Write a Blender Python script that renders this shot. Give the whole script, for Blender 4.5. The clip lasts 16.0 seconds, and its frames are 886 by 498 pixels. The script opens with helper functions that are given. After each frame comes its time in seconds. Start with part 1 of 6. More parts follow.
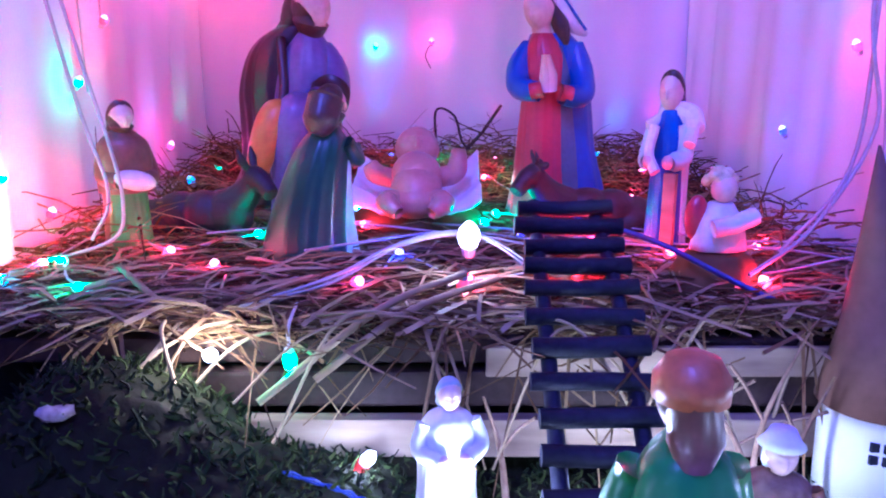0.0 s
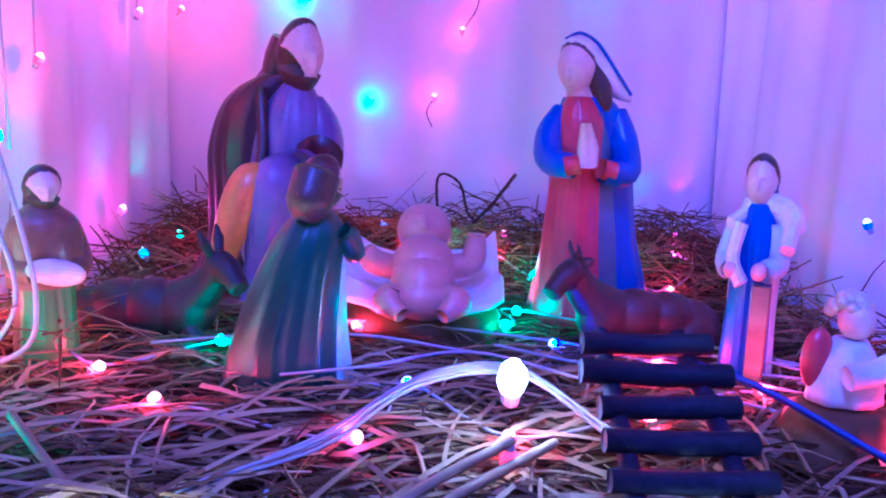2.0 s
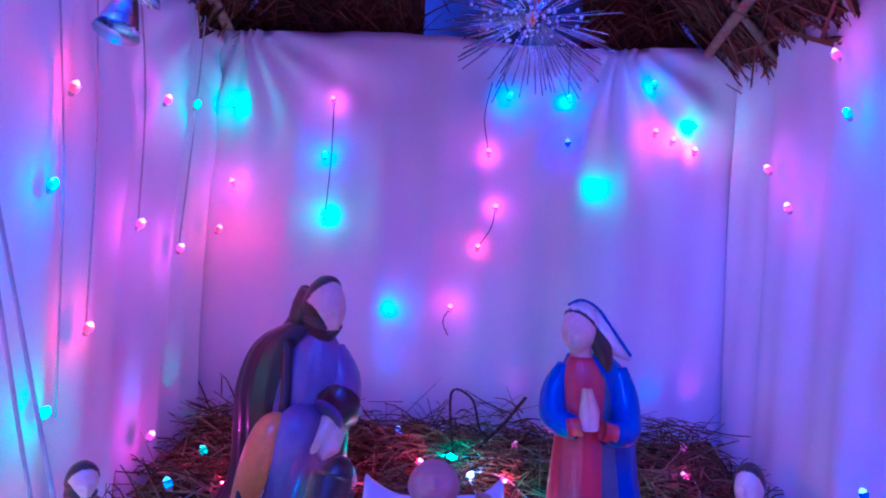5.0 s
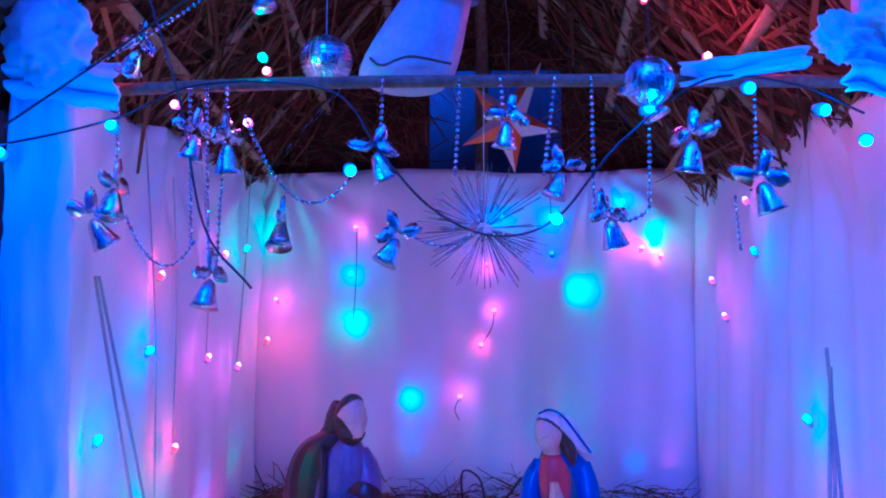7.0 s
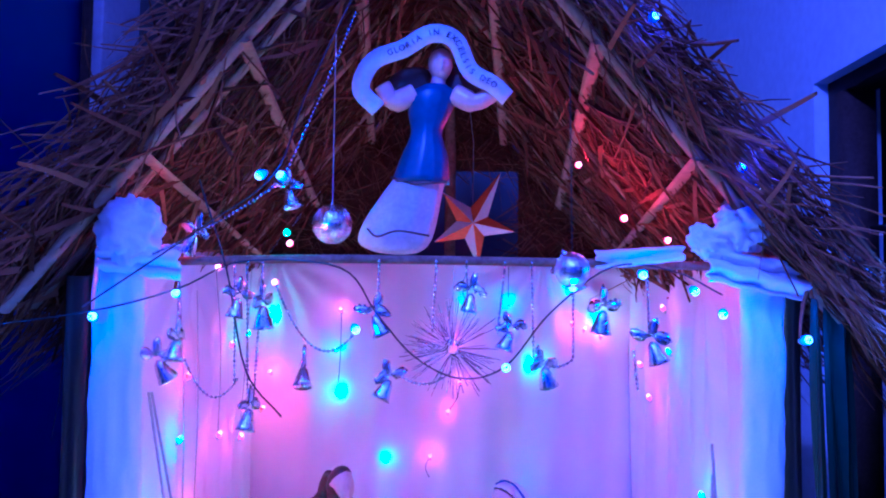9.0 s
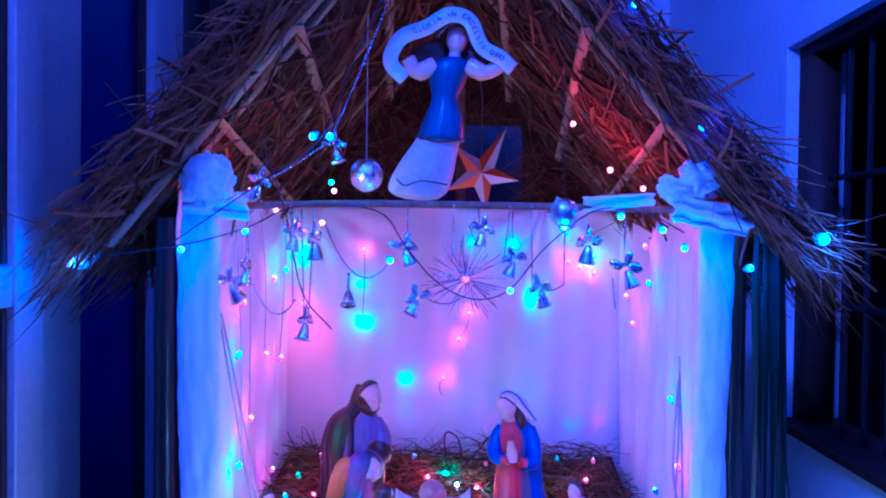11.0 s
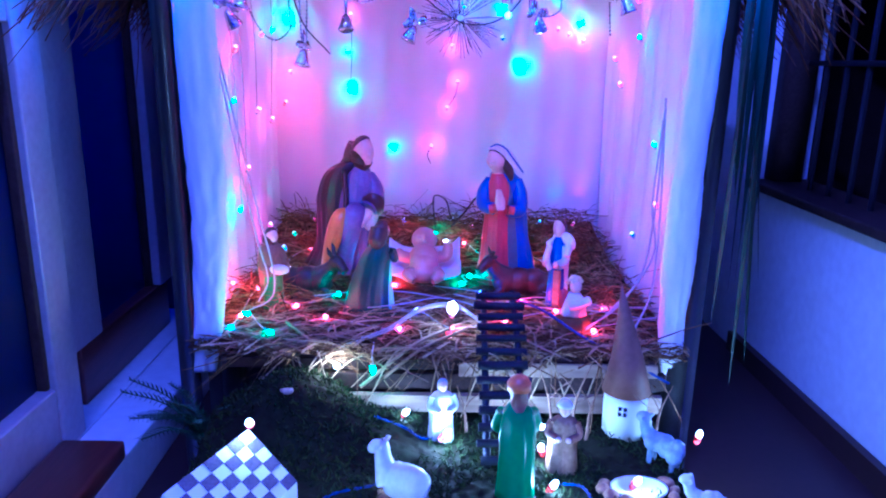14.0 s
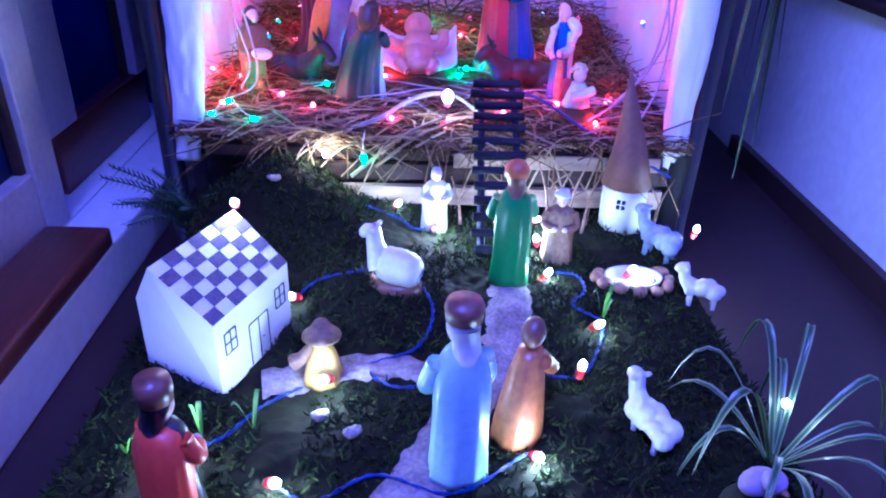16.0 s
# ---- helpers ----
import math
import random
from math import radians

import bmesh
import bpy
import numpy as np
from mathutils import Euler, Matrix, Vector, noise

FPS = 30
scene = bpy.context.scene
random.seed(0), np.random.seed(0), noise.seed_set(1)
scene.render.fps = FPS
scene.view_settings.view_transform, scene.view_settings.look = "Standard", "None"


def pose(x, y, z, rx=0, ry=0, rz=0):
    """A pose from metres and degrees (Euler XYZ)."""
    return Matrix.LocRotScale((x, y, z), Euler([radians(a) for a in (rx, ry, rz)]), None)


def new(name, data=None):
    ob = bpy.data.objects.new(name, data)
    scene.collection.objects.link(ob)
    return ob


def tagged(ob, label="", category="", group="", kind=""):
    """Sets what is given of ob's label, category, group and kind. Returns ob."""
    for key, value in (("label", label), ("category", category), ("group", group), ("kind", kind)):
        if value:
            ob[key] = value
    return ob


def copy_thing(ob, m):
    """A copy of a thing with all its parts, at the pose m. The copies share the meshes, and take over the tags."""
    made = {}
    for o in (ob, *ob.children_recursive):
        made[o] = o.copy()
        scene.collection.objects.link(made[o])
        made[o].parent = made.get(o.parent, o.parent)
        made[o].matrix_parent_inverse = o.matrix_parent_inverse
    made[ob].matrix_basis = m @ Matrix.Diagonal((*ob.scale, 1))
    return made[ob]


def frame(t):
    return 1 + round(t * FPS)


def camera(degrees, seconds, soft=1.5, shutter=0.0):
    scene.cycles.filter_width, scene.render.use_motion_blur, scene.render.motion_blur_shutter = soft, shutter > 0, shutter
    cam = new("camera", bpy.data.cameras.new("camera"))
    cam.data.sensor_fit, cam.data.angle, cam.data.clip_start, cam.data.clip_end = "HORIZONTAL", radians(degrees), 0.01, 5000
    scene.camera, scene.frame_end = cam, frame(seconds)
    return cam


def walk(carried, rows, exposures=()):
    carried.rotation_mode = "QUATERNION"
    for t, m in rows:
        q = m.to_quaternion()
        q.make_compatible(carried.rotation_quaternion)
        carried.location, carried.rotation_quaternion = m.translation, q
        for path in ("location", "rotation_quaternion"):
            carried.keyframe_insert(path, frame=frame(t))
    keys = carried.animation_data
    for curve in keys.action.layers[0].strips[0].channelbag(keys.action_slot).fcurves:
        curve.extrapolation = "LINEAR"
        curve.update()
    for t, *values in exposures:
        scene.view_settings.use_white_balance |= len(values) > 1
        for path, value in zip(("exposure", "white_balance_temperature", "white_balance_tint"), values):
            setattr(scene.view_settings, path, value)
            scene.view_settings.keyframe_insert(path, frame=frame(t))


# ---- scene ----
cam = camera(63.7, 16.0, soft=2.1)
METRES, EYE, TILT, LEAN, TURN = 1.6, 0.46, -13.0, 0.0, 0.0
ROWS = [
    (0.0, 0.0, 0.0, 0.0, -0.0, -0.0, -0.0),
    (0.5, -0.0144, 0.0456, 0.0112, -0.99, 1.18, -1.28),
    (1.0, -0.0196, 0.075, 0.0168, -2.37, 1.94, -1.4),
    (1.5, -0.0238, 0.0941, 0.0275, -2.6, 2.74, -1.84),
    (2.0, -0.0261, 0.1144, 0.0411, -2.16, 3.66, -1.78),
    (2.5, -0.0241, 0.1308, 0.0567, -1.65, 4.06, -2.52),
    (3.0, -0.0256, 0.1418, 0.0669, -1.31, 3.87, -3.75),
    (3.5, -0.0268, 0.1465, 0.0919, -1.89, 5.4, -1.99),
    (4.0, -0.0267, 0.1315, 0.1053, -1.73, 7.53, -2.32),
    (4.5, -0.0278, 0.1008, 0.1209, -1.22, 10.1, -2.57),
    (5.0, -0.023, 0.0637, 0.142, -0.5, 12.42, -3.07),
    (7.5, 0.027, -0.1609, 0.2037, 4.0, 14.9, -1.26),
    (8.0, 0.0246, -0.21, 0.2151, 3.27, 13.79, -2.67),
    (8.5, 0.0209, -0.2497, 0.2438, 2.1, 15.48, -0.77),
    (9.0, 0.0197, -0.2908, 0.2536, 0.68, 16.11, -0.87),
    (11.5, 0.0044, -0.4505, 0.1988, 1.05, 11.25, -0.97),
    (12.0, -0.0019, -0.4652, 0.1775, 0.35, 11.03, -1.28),
    (12.5, -0.0125, -0.4681, 0.1552, 0.35, 8.85, -2.31),
    (13.0, -0.0209, -0.4631, 0.1358, 0.51, 5.54, -1.31),
    (13.5, -0.0157, -0.4515, 0.1172, -1.33, 1.64, -1.22),
    (14.0, -0.0118, -0.443, 0.1062, -0.93, -1.87, -0.9),
    (14.5, -0.0084, -0.4358, 0.0957, -0.95, -5.78, -0.52),
    (15.0, -0.0091, -0.4269, 0.0845, -0.9, -9.91, -0.89),
    (15.5, -0.009, -0.4203, 0.0766, -1.49, -13.3, -1.47),
    (16.0, -0.0122, -0.4103, 0.0688, -1.38, -16.34, -1.74),
]
walk(cam, [(t, pose(0, 0, EYE, TILT, LEAN, TURN) @ pose(METRES * x, METRES * y, METRES * z, 90 + pitch, roll, yaw)) for t, x, y, z, yaw, pitch, roll in ROWS],
     exposures=[(0.0, -0.4, 4600, 30), (0.5, -0.28, 3950, 0), (1.0, -0.3, 3900, 0), (1.5, -0.38, 3800, 8), (2.0, -0.4, 3850, 22), (2.6, -0.45, 3800, 24), (3.0, -0.38, 3500, 4), (3.5, -0.32, 3050, -16), (5.0, -1.2, 3480, 24), (7.3, -1.15, 2900, -14), (8.0, -1.15, 2900, -14), (8.5, -0.85, 3600, 18), (9.0, -0.55, 3550, 18), (11.5, -0.62, 3250, 4), (13.0, -0.65, 3450, 8), (14.2, -0.25, 3700, 10), (15.0, -0.12, 3900, 0), (15.5, -0.04, 4150, 8), (16.0, 0.04, 4400, 16)])

# ---------------------------------------------------------------- world and lights
world = bpy.data.worlds.new("night")
scene.world = world
world.use_nodes = True
bg = world.node_tree.nodes["Background"]
bg.inputs[0].default_value = (0.012, 0.018, 1.0, 1)
bg.inputs[1].default_value = 0.75

PINK, BLUE, GREEN, RED = (1.0, 0.05, 0.26), (0.05, 0.06, 1.0), (0.01, 1.0, 0.36), (1.0, 0.015, 0.05)
CYAN, WHITE, AZURE = (0.01, 0.44, 0.95), (0.84, 0.90, 1.0), (0.08, 0.20, 1.0)


def lamp(place, colour, watts, radius=0.004):
    """A point lamp at a bulb."""
    data = bpy.data.lights.new("bulb_glow", "POINT")
    data.color, data.energy, data.shadow_soft_size = colour, watts * (1.25 if colour in (PINK, RED) else 1.0), radius
    if colour in (GREEN, CYAN):
        data.energy = watts * 1.1
    ob = new("bulb_glow", data)
    ob.location = place
    return ob


def beam(place, target, colour, watts, angle=34):
    """A lens-tipped bulb throws its light one way."""
    data = bpy.data.lights.new("bulb_beam", "SPOT")
    data.color, data.energy, data.shadow_soft_size = colour, watts, 0.004
    data.spot_size, data.spot_blend = radians(angle), 1.0
    ob = new("bulb_beam", data)
    ob.matrix_basis = Matrix.Translation(place) @ (Vector(target) - Vector(place)).to_track_quat("-Z", "Y").to_matrix().to_4x4()
    return ob


# ---------------------------------------------------------------- materials
MATS = {}


def material(name, colour, second=None, scale=40.0, rough=0.6, metal=0.0, bump=0.2, fine=4.0, coat=0.0, sheen=0.0, stretch=None):
    """A surface whose colour wanders between two tones at two scales, with a fine relief."""
    if name in MATS:
        return MATS[name]
    m = bpy.data.materials.new(name)
    m.use_nodes = True
    t = m.node_tree
    b = t.nodes["Principled BSDF"]
    second = second or tuple(c * 0.72 for c in colour)
    co = t.nodes.new("ShaderNodeTexCoord")
    mp = t.nodes.new("ShaderNodeMapping")
    t.links.new(co.outputs["Object"], mp.inputs[0])
    if stretch:
        mp.inputs["Scale"].default_value = stretch
    n1, n2 = t.nodes.new("ShaderNodeTexNoise"), t.nodes.new("ShaderNodeTexNoise")
    n1.inputs["Scale"].default_value, n2.inputs["Scale"].default_value = scale, scale * fine
    n1.inputs["Detail"].default_value, n2.inputs["Detail"].default_value = 3, 4
    for n in (n1, n2):
        t.links.new(mp.outputs[0], n.inputs["Vector"])
    add = t.nodes.new("ShaderNodeMath")
    add.operation = "ADD"
    t.links.new(n1.outputs["Fac"], add.inputs[0])
    t.links.new(n2.outputs["Fac"], add.inputs[1])
    half = t.nodes.new("ShaderNodeMapRange")
    half.inputs["From Min"].default_value, half.inputs["From Max"].default_value = 0.65, 1.35
    t.links.new(add.outputs[0], half.inputs["Value"])
    mix = t.nodes.new("ShaderNodeMix")
    mix.data_type = "RGBA"
    mix.inputs["A"].default_value, mix.inputs["B"].default_value = (*colour, 1), (*second, 1)
    t.links.new(half.outputs[0], mix.inputs["Factor"])
    t.links.new(mix.outputs["Result"], b.inputs["Base Color"])
    bp = t.nodes.new("ShaderNodeBump")
    bp.inputs["Strength"].default_value, bp.inputs["Distance"].default_value = bump, 0.002
    t.links.new(n2.outputs["Fac"], bp.inputs["Height"])
    t.links.new(bp.outputs[0], b.inputs["Normal"])
    b.inputs["Roughness"].default_value, b.inputs["Metallic"].default_value = rough, metal
    b.inputs["Specular IOR Level"].default_value = 0.5 if rough < 0.6 else 0.15
    b.inputs["Coat Weight"].default_value, b.inputs["Coat Roughness"].default_value = coat, 0.2
    b.inputs["Sheen Weight"].default_value = sheen
    MATS[name] = m
    return m


def varied(name, tones, rough=0.7, bump=0.15, per="island", scale=60):
    """A material whose tone differs from piece to piece, with a grain."""
    m = bpy.data.materials.new(name)
    m.use_nodes = True
    t = m.node_tree
    b = t.nodes["Principled BSDF"]
    if per == "island":
        src = t.nodes.new("ShaderNodeNewGeometry").outputs["Random Per Island"]
    else:
        src = t.nodes.new("ShaderNodeObjectInfo").outputs["Random"]
    ramp = t.nodes.new("ShaderNodeValToRGB")
    el = ramp.color_ramp.elements
    while len(el) < len(tones):
        el.new(0.5)
    for i, c in enumerate(tones):
        el[i].position, el[i].color = i / (len(tones) - 1), (*c, 1)
    t.links.new(src, ramp.inputs[0])
    nz = t.nodes.new("ShaderNodeTexNoise")
    nz.inputs["Scale"].default_value = scale
    co = t.nodes.new("ShaderNodeTexCoord")
    t.links.new(co.outputs["Object"], nz.inputs["Vector"])
    mul = t.nodes.new("ShaderNodeMix")
    mul.data_type, mul.blend_type = "RGBA", "MULTIPLY"
    mul.inputs["Factor"].default_value = 0.5
    t.links.new(ramp.outputs[0], mul.inputs["A"])
    t.links.new(nz.outputs["Fac"], mul.inputs["B"])
    t.links.new(mul.outputs["Result"], b.inputs["Base Color"])
    bp = t.nodes.new("ShaderNodeBump")
    bp.inputs["Strength"].default_value, bp.inputs["Distance"].default_value = bump, 0.001
    t.links.new(nz.outputs["Fac"], bp.inputs["Height"])
    t.links.new(bp.outputs[0], b.inputs["Normal"])
    b.inputs["Roughness"].default_value = rough
    b.inputs["Specular IOR Level"].default_value = 0.15
    MATS[name] = m
    return m


def glowing(name, colour, strength):
    m = bpy.data.materials.new(name)
    m.use_nodes = True
    b = m.node_tree.nodes["Principled BSDF"]
    b.inputs["Base Color"].default_value = (*colour, 1)
    b.inputs["Emission Color"].default_value = (*colour, 1)
    b.inputs["Emission Strength"].default_value = strength
    b.inputs["Roughness"].default_value = 0.2
    MATS[name] = m
    return m


def glassy(name, colour, rough=0.05):
    m = bpy.data.materials.new(name)
    m.use_nodes = True
    b = m.node_tree.nodes["Principled BSDF"]
    b.inputs["Base Color"].default_value = (*colour, 1)
    b.inputs["Roughness"].default_value = rough
    b.inputs["Transmission Weight"].default_value = 1.0
    b.inputs["IOR"].default_value = 1.45
    MATS[name] = m
    return m


STRAW = varied("straw", [(0.055, 0.026, 0.010), (0.15, 0.085, 0.032), (0.40, 0.28, 0.13), (0.09, 0.045, 0.017), (0.24, 0.14, 0.055)], 0.65)
THATCH = varied("thatch", [(0.06, 0.018, 0.008), (0.16, 0.060, 0.026), (0.28, 0.13, 0.058), (0.09, 0.032, 0.014)], 0.75)
MOSS = varied("moss", [(0.004, 0.008, 0.002), (0.015, 0.026, 0.006), (0.050, 0.070, 0.014), (0.012, 0.010, 0.005)], 0.9)
CLOTH = material("white_cloth", (0.80, 0.78, 0.80), (0.68, 0.66, 0.70), 14, 0.85, bump=0.12, fine=40, sheen=0.2)
DRAPE = material("draped_sheet", (0.80, 0.79, 0.81), (0.72, 0.70, 0.74), 6, 0.75, bump=0.1, fine=80, sheen=0.2)
PLASTER = material("painted_plaster", (0.74, 0.73, 0.72), (0.60, 0.58, 0.58), 3, 0.8, bump=0.25, fine=14)
CEIL = material("ceiling_paint", (0.78, 0.77, 0.76), (0.70, 0.69, 0.68), 3, 0.85, bump=0.1, fine=14)
FLOORM = material("red_oxide_floor", (0.035, 0.017, 0.016), (0.022, 0.011, 0.011), 5, 0.5, bump=0.1, fine=12)
FRAME = material("cream_enamel", (0.42, 0.37, 0.38), (0.32, 0.28, 0.29), 9, 0.4, bump=0.12, fine=8, coat=0.2)
BROWN = material("varnished_wood", (0.11, 0.030, 0.020), (0.055, 0.014, 0.010), 30, 0.35, bump=0.2, coat=0.4, stretch=(1, 0.15, 1))
# dark wood, also used on slabs that only keep the view dark
DARKWOOD = material("dark_wood_and_shade", (0.05, 0.03, 0.025), (0.025, 0.015, 0.012), 30, 0.6, bump=0.3)
IRON = material("black_iron", (0.02, 0.02, 0.022), (0.035, 0.03, 0.03), 50, 0.5, metal=0.6)
PLANK = material("pale_plank", (0.36, 0.27, 0.18), (0.17, 0.11, 0.07), 18, 0.7, bump=0.3, stretch=(0.2, 1, 1))
STICK = material("stick", (0.26, 0.17, 0.11), (0.14, 0.08, 0.05), 40, 0.75, bump=0.4)
BAMBOO = material("bamboo_slat", (0.34, 0.24, 0.14), (0.20, 0.13, 0.07), 20, 0.6, bump=0.3)
BLACKSTICK = material("dark_rung", (0.020, 0.019, 0.032), (0.010, 0.010, 0.018), 40, 0.6, bump=0.4)
SOIL = material("mossy_soil", (0.012, 0.016, 0.005), (0.008, 0.005, 0.003), 9, 0.95, bump=1.0, fine=9)
SAND = material("pale_sand", (0.36, 0.30, 0.28), (0.13, 0.10, 0.09), 38, 0.95, bump=0.8, fine=5)
ROCK = material("moss_rock", (0.03, 0.036, 0.016), (0.015, 0.014, 0.009), 12, 0.95, bump=1.0, fine=7)
PEBBLE = material("brown_pebble", (0.30, 0.17, 0.10), (0.16, 0.09, 0.06), 30, 0.6, bump=0.3)
SILVER = material("silver_foil", (0.75, 0.75, 0.78), (0.55, 0.55, 0.6), 60, 0.22, metal=1.0, bump=0.5)
WIREW = material("white_cable", (0.40, 0.40, 0.42), (0.30, 0.30, 0.33), 40, 0.4, bump=0.05)
WIREB = material("blue_cable", (0.02, 0.04, 0.24), (0.012, 0.02, 0.13), 60, 0.4, bump=0.05)
WIRED = material("dark_cable", (0.015, 0.03, 0.03), (0.02, 0.05, 0.04), 60, 0.5, bump=0.05)
LEAF = material("long_leaf", (0.02, 0.06, 0.02), (0.035, 0.085, 0.025), 25, 0.4, bump=0.2, coat=0.2)
PALM = material("dark_palm_leaf", (0.008, 0.022, 0.012), (0.014, 0.034, 0.016), 25, 0.45, bump=0.2, coat=0.1)
LEAFW = material("cream_leaf_edge", (0.20, 0.27, 0.12), (0.13, 0.19, 0.075), 25, 0.4, bump=0.2)
SKIN = material("skin_paint", (0.70, 0.48, 0.42), (0.60, 0.39, 0.33), 40, 0.35, bump=0.08, coat=0.3)
SKINBABY = material("baby_paint", (0.50, 0.25, 0.21), (0.42, 0.20, 0.16), 40, 0.4, bump=0.08, coat=0.3)
HAIR = material("hair_paint", (0.06, 0.022, 0.014), (0.03, 0.012, 0.01), 80, 0.4, bump=0.4, coat=0.2)
MAROON = material("maroon_paint", (0.032, 0.004, 0.008), (0.018, 0.003, 0.006), 30, 0.36, bump=0.2, coat=0.3)
LILAC = material("lilac_paint", (0.17, 0.12, 0.31), (0.12, 0.09, 0.23), 30, 0.35, bump=0.12, coat=0.3)
ORANGE = material("ochre_paint", (0.66, 0.26, 0.05), (0.52, 0.19, 0.04), 30, 0.35, bump=0.12, coat=0.3)
REDP = material("red_paint", (0.55, 0.035, 0.06), (0.44, 0.025, 0.05), 30, 0.35, bump=0.12, coat=0.3)
BLUEP = material("blue_paint", (0.012, 0.10, 0.38), (0.010, 0.07, 0.29), 30, 0.36, bump=0.2, coat=0.3)
SKYP = material("sky_blue_paint", (0.46, 0.70, 0.66), (0.36, 0.58, 0.56), 30, 0.35, bump=0.12, coat=0.3)
GREENP = material("green_paint", (0.005, 0.058, 0.034), (0.003, 0.034, 0.022), 25, 0.36, bump=0.2, coat=0.3)
GRASSP = material("grass_green_paint", (0.035, 0.26, 0.05), (0.025, 0.19, 0.04), 25, 0.35, bump=0.12, coat=0.3)
WHITEP = material("white_paint", (0.76, 0.76, 0.74), (0.62, 0.62, 0.60), 40, 0.4, bump=0.2, coat=0.2)
GREYP = material("grey_blue_paint", (0.36, 0.42, 0.50), (0.26, 0.30, 0.38), 40, 0.5, bump=0.3)
BROWNP = material("brown_paint", (0.20, 0.085, 0.05), (0.12, 0.05, 0.03), 40, 0.4, bump=0.2, coat=0.2)
# black paint, also used for dark gaps behind and below the crib
BLACKP = material("black_paint_and_shade", (0.022, 0.02, 0.024), (0.012, 0.012, 0.014), 40, 0.35, bump=0.2, coat=0.4)
COW = material("cow_brown_paint", (0.11, 0.04, 0.025), (0.07, 0.026, 0.018), 40, 0.4, bump=0.2, coat=0.2)
YELLOW = material("yellow_paper", (0.72, 0.50, 0.12), (0.60, 0.40, 0.08), 40, 0.7, bump=0.2)
PAPER = material("white_card", (0.80, 0.80, 0.79), (0.74, 0.74, 0.74), 10, 0.7, bump=0.08)
VIOLETINK = material("violet_ink", (0.15, 0.12, 0.16), (0.08, 0.065, 0.09), 90, 0.8, bump=0.1)
INK = material("black_ink", (0.03, 0.03, 0.04), None, 60, 0.8)
STARO = material("orange_star_paper", (0.80, 0.16, 0.03), (0.66, 0.10, 0.02), 30, 0.5, bump=0.1)
CONEM = material("brown_card_cone", (0.20, 0.10, 0.075), (0.15, 0.075, 0.055), 25, 0.6, bump=0.15)
TIN = material("white_dish", (0.80, 0.80, 0.78), (0.72, 0.72, 0.7), 20, 0.25, bump=0.05, coat=0.4)
REDCAP = material("red_lamp_cap", (0.60, 0.02, 0.02), (0.5, 0.015, 0.015), 60, 0.35, coat=0.3)
# blue light on the door panes is put into this opaque colour
GLASS = material("pane_blue_light", (0.004, 0.008, 0.065), (0.003, 0.005, 0.03), 3, 0.38, bump=0.05, fine=30, coat=0.0)
BLUEPANE = glassy("blue_lit_glass", (0.16, 0.22, 0.40), 0.35)
GLOW = {}
for nm, c, s in (("pink", PINK, 9), ("blue", BLUE, 9), ("green", GREEN, 7), ("red", RED, 9), ("cyan", CYAN, 9), ("azure", AZURE, 9), ("white", WHITE, 14)):
    GLOW[nm] = (glowing(nm + "_bulb", tuple(0.97 * v + 0.03 for v in c), 2.6 if nm != "white" else 11), glowing(nm + "_bulb_tip", tuple(0.70 * v + 0.30 for v in c), s * 1.1))
HUE = {"pink": PINK, "blue": BLUE, "green": GREEN, "red": RED, "cyan": CYAN, "azure": AZURE, "white": WHITE}


# ---------------------------------------------------------------- mesh helpers
def link(name, bm, mats, parent=None, label="", smooth=True):
    """One mesh object out of a bmesh; under parent if there is one."""
    me = bpy.data.meshes.new(name)
    bm.normal_update()
    bm.to_mesh(me)
    bm.free()
    for m in (mats if isinstance(mats, (list, tuple)) else [mats]):
        me.materials.append(m)
    if smooth:
        for p in me.polygons:
            p.use_smooth = True
    ob = new(name, me)
    if parent:
        ob.parent = parent
    if label:
        ob["label"] = label
    return ob


def part(name, bm, mats, parent, label="", smooth=True):
    return link(name, bm, mats, parent, label, smooth)


def thing(name, at, label, category, group="", kind="", rz=0):
    ob = new(name)
    ob.empty_display_size = 0.02
    ob.matrix_basis = pose(*at, 0, 0, rz)
    return tagged(ob, label, category, group, kind)


def box(bm, x0, x1, y0, y1, z0, z1, mat=0, bevel=0.0):
    vs = [bm.verts.new((x, y, z)) for z in (z0, z1) for y in (y0, y1) for x in (x0, x1)]
    fs = []
    for q in ((0, 2, 3, 1), (4, 5, 7, 6), (0, 1, 5, 4), (2, 6, 7, 3), (0, 4, 6, 2), (1, 3, 7, 5)):
        f = bm.faces.new([vs[i] for i in q])
        f.material_index = mat
        fs.append(f)
    if bevel:
        es = {e for f in fs for e in f.edges}
        r = bmesh.ops.bevel(bm, geom=list(es), offset=bevel, segments=2, affect="EDGES", profile=0.6)
        for f in r["faces"]:
            f.material_index = mat
    return bm


def boxed(*a, **k):
    return box(bmesh.new(), *a, **k)


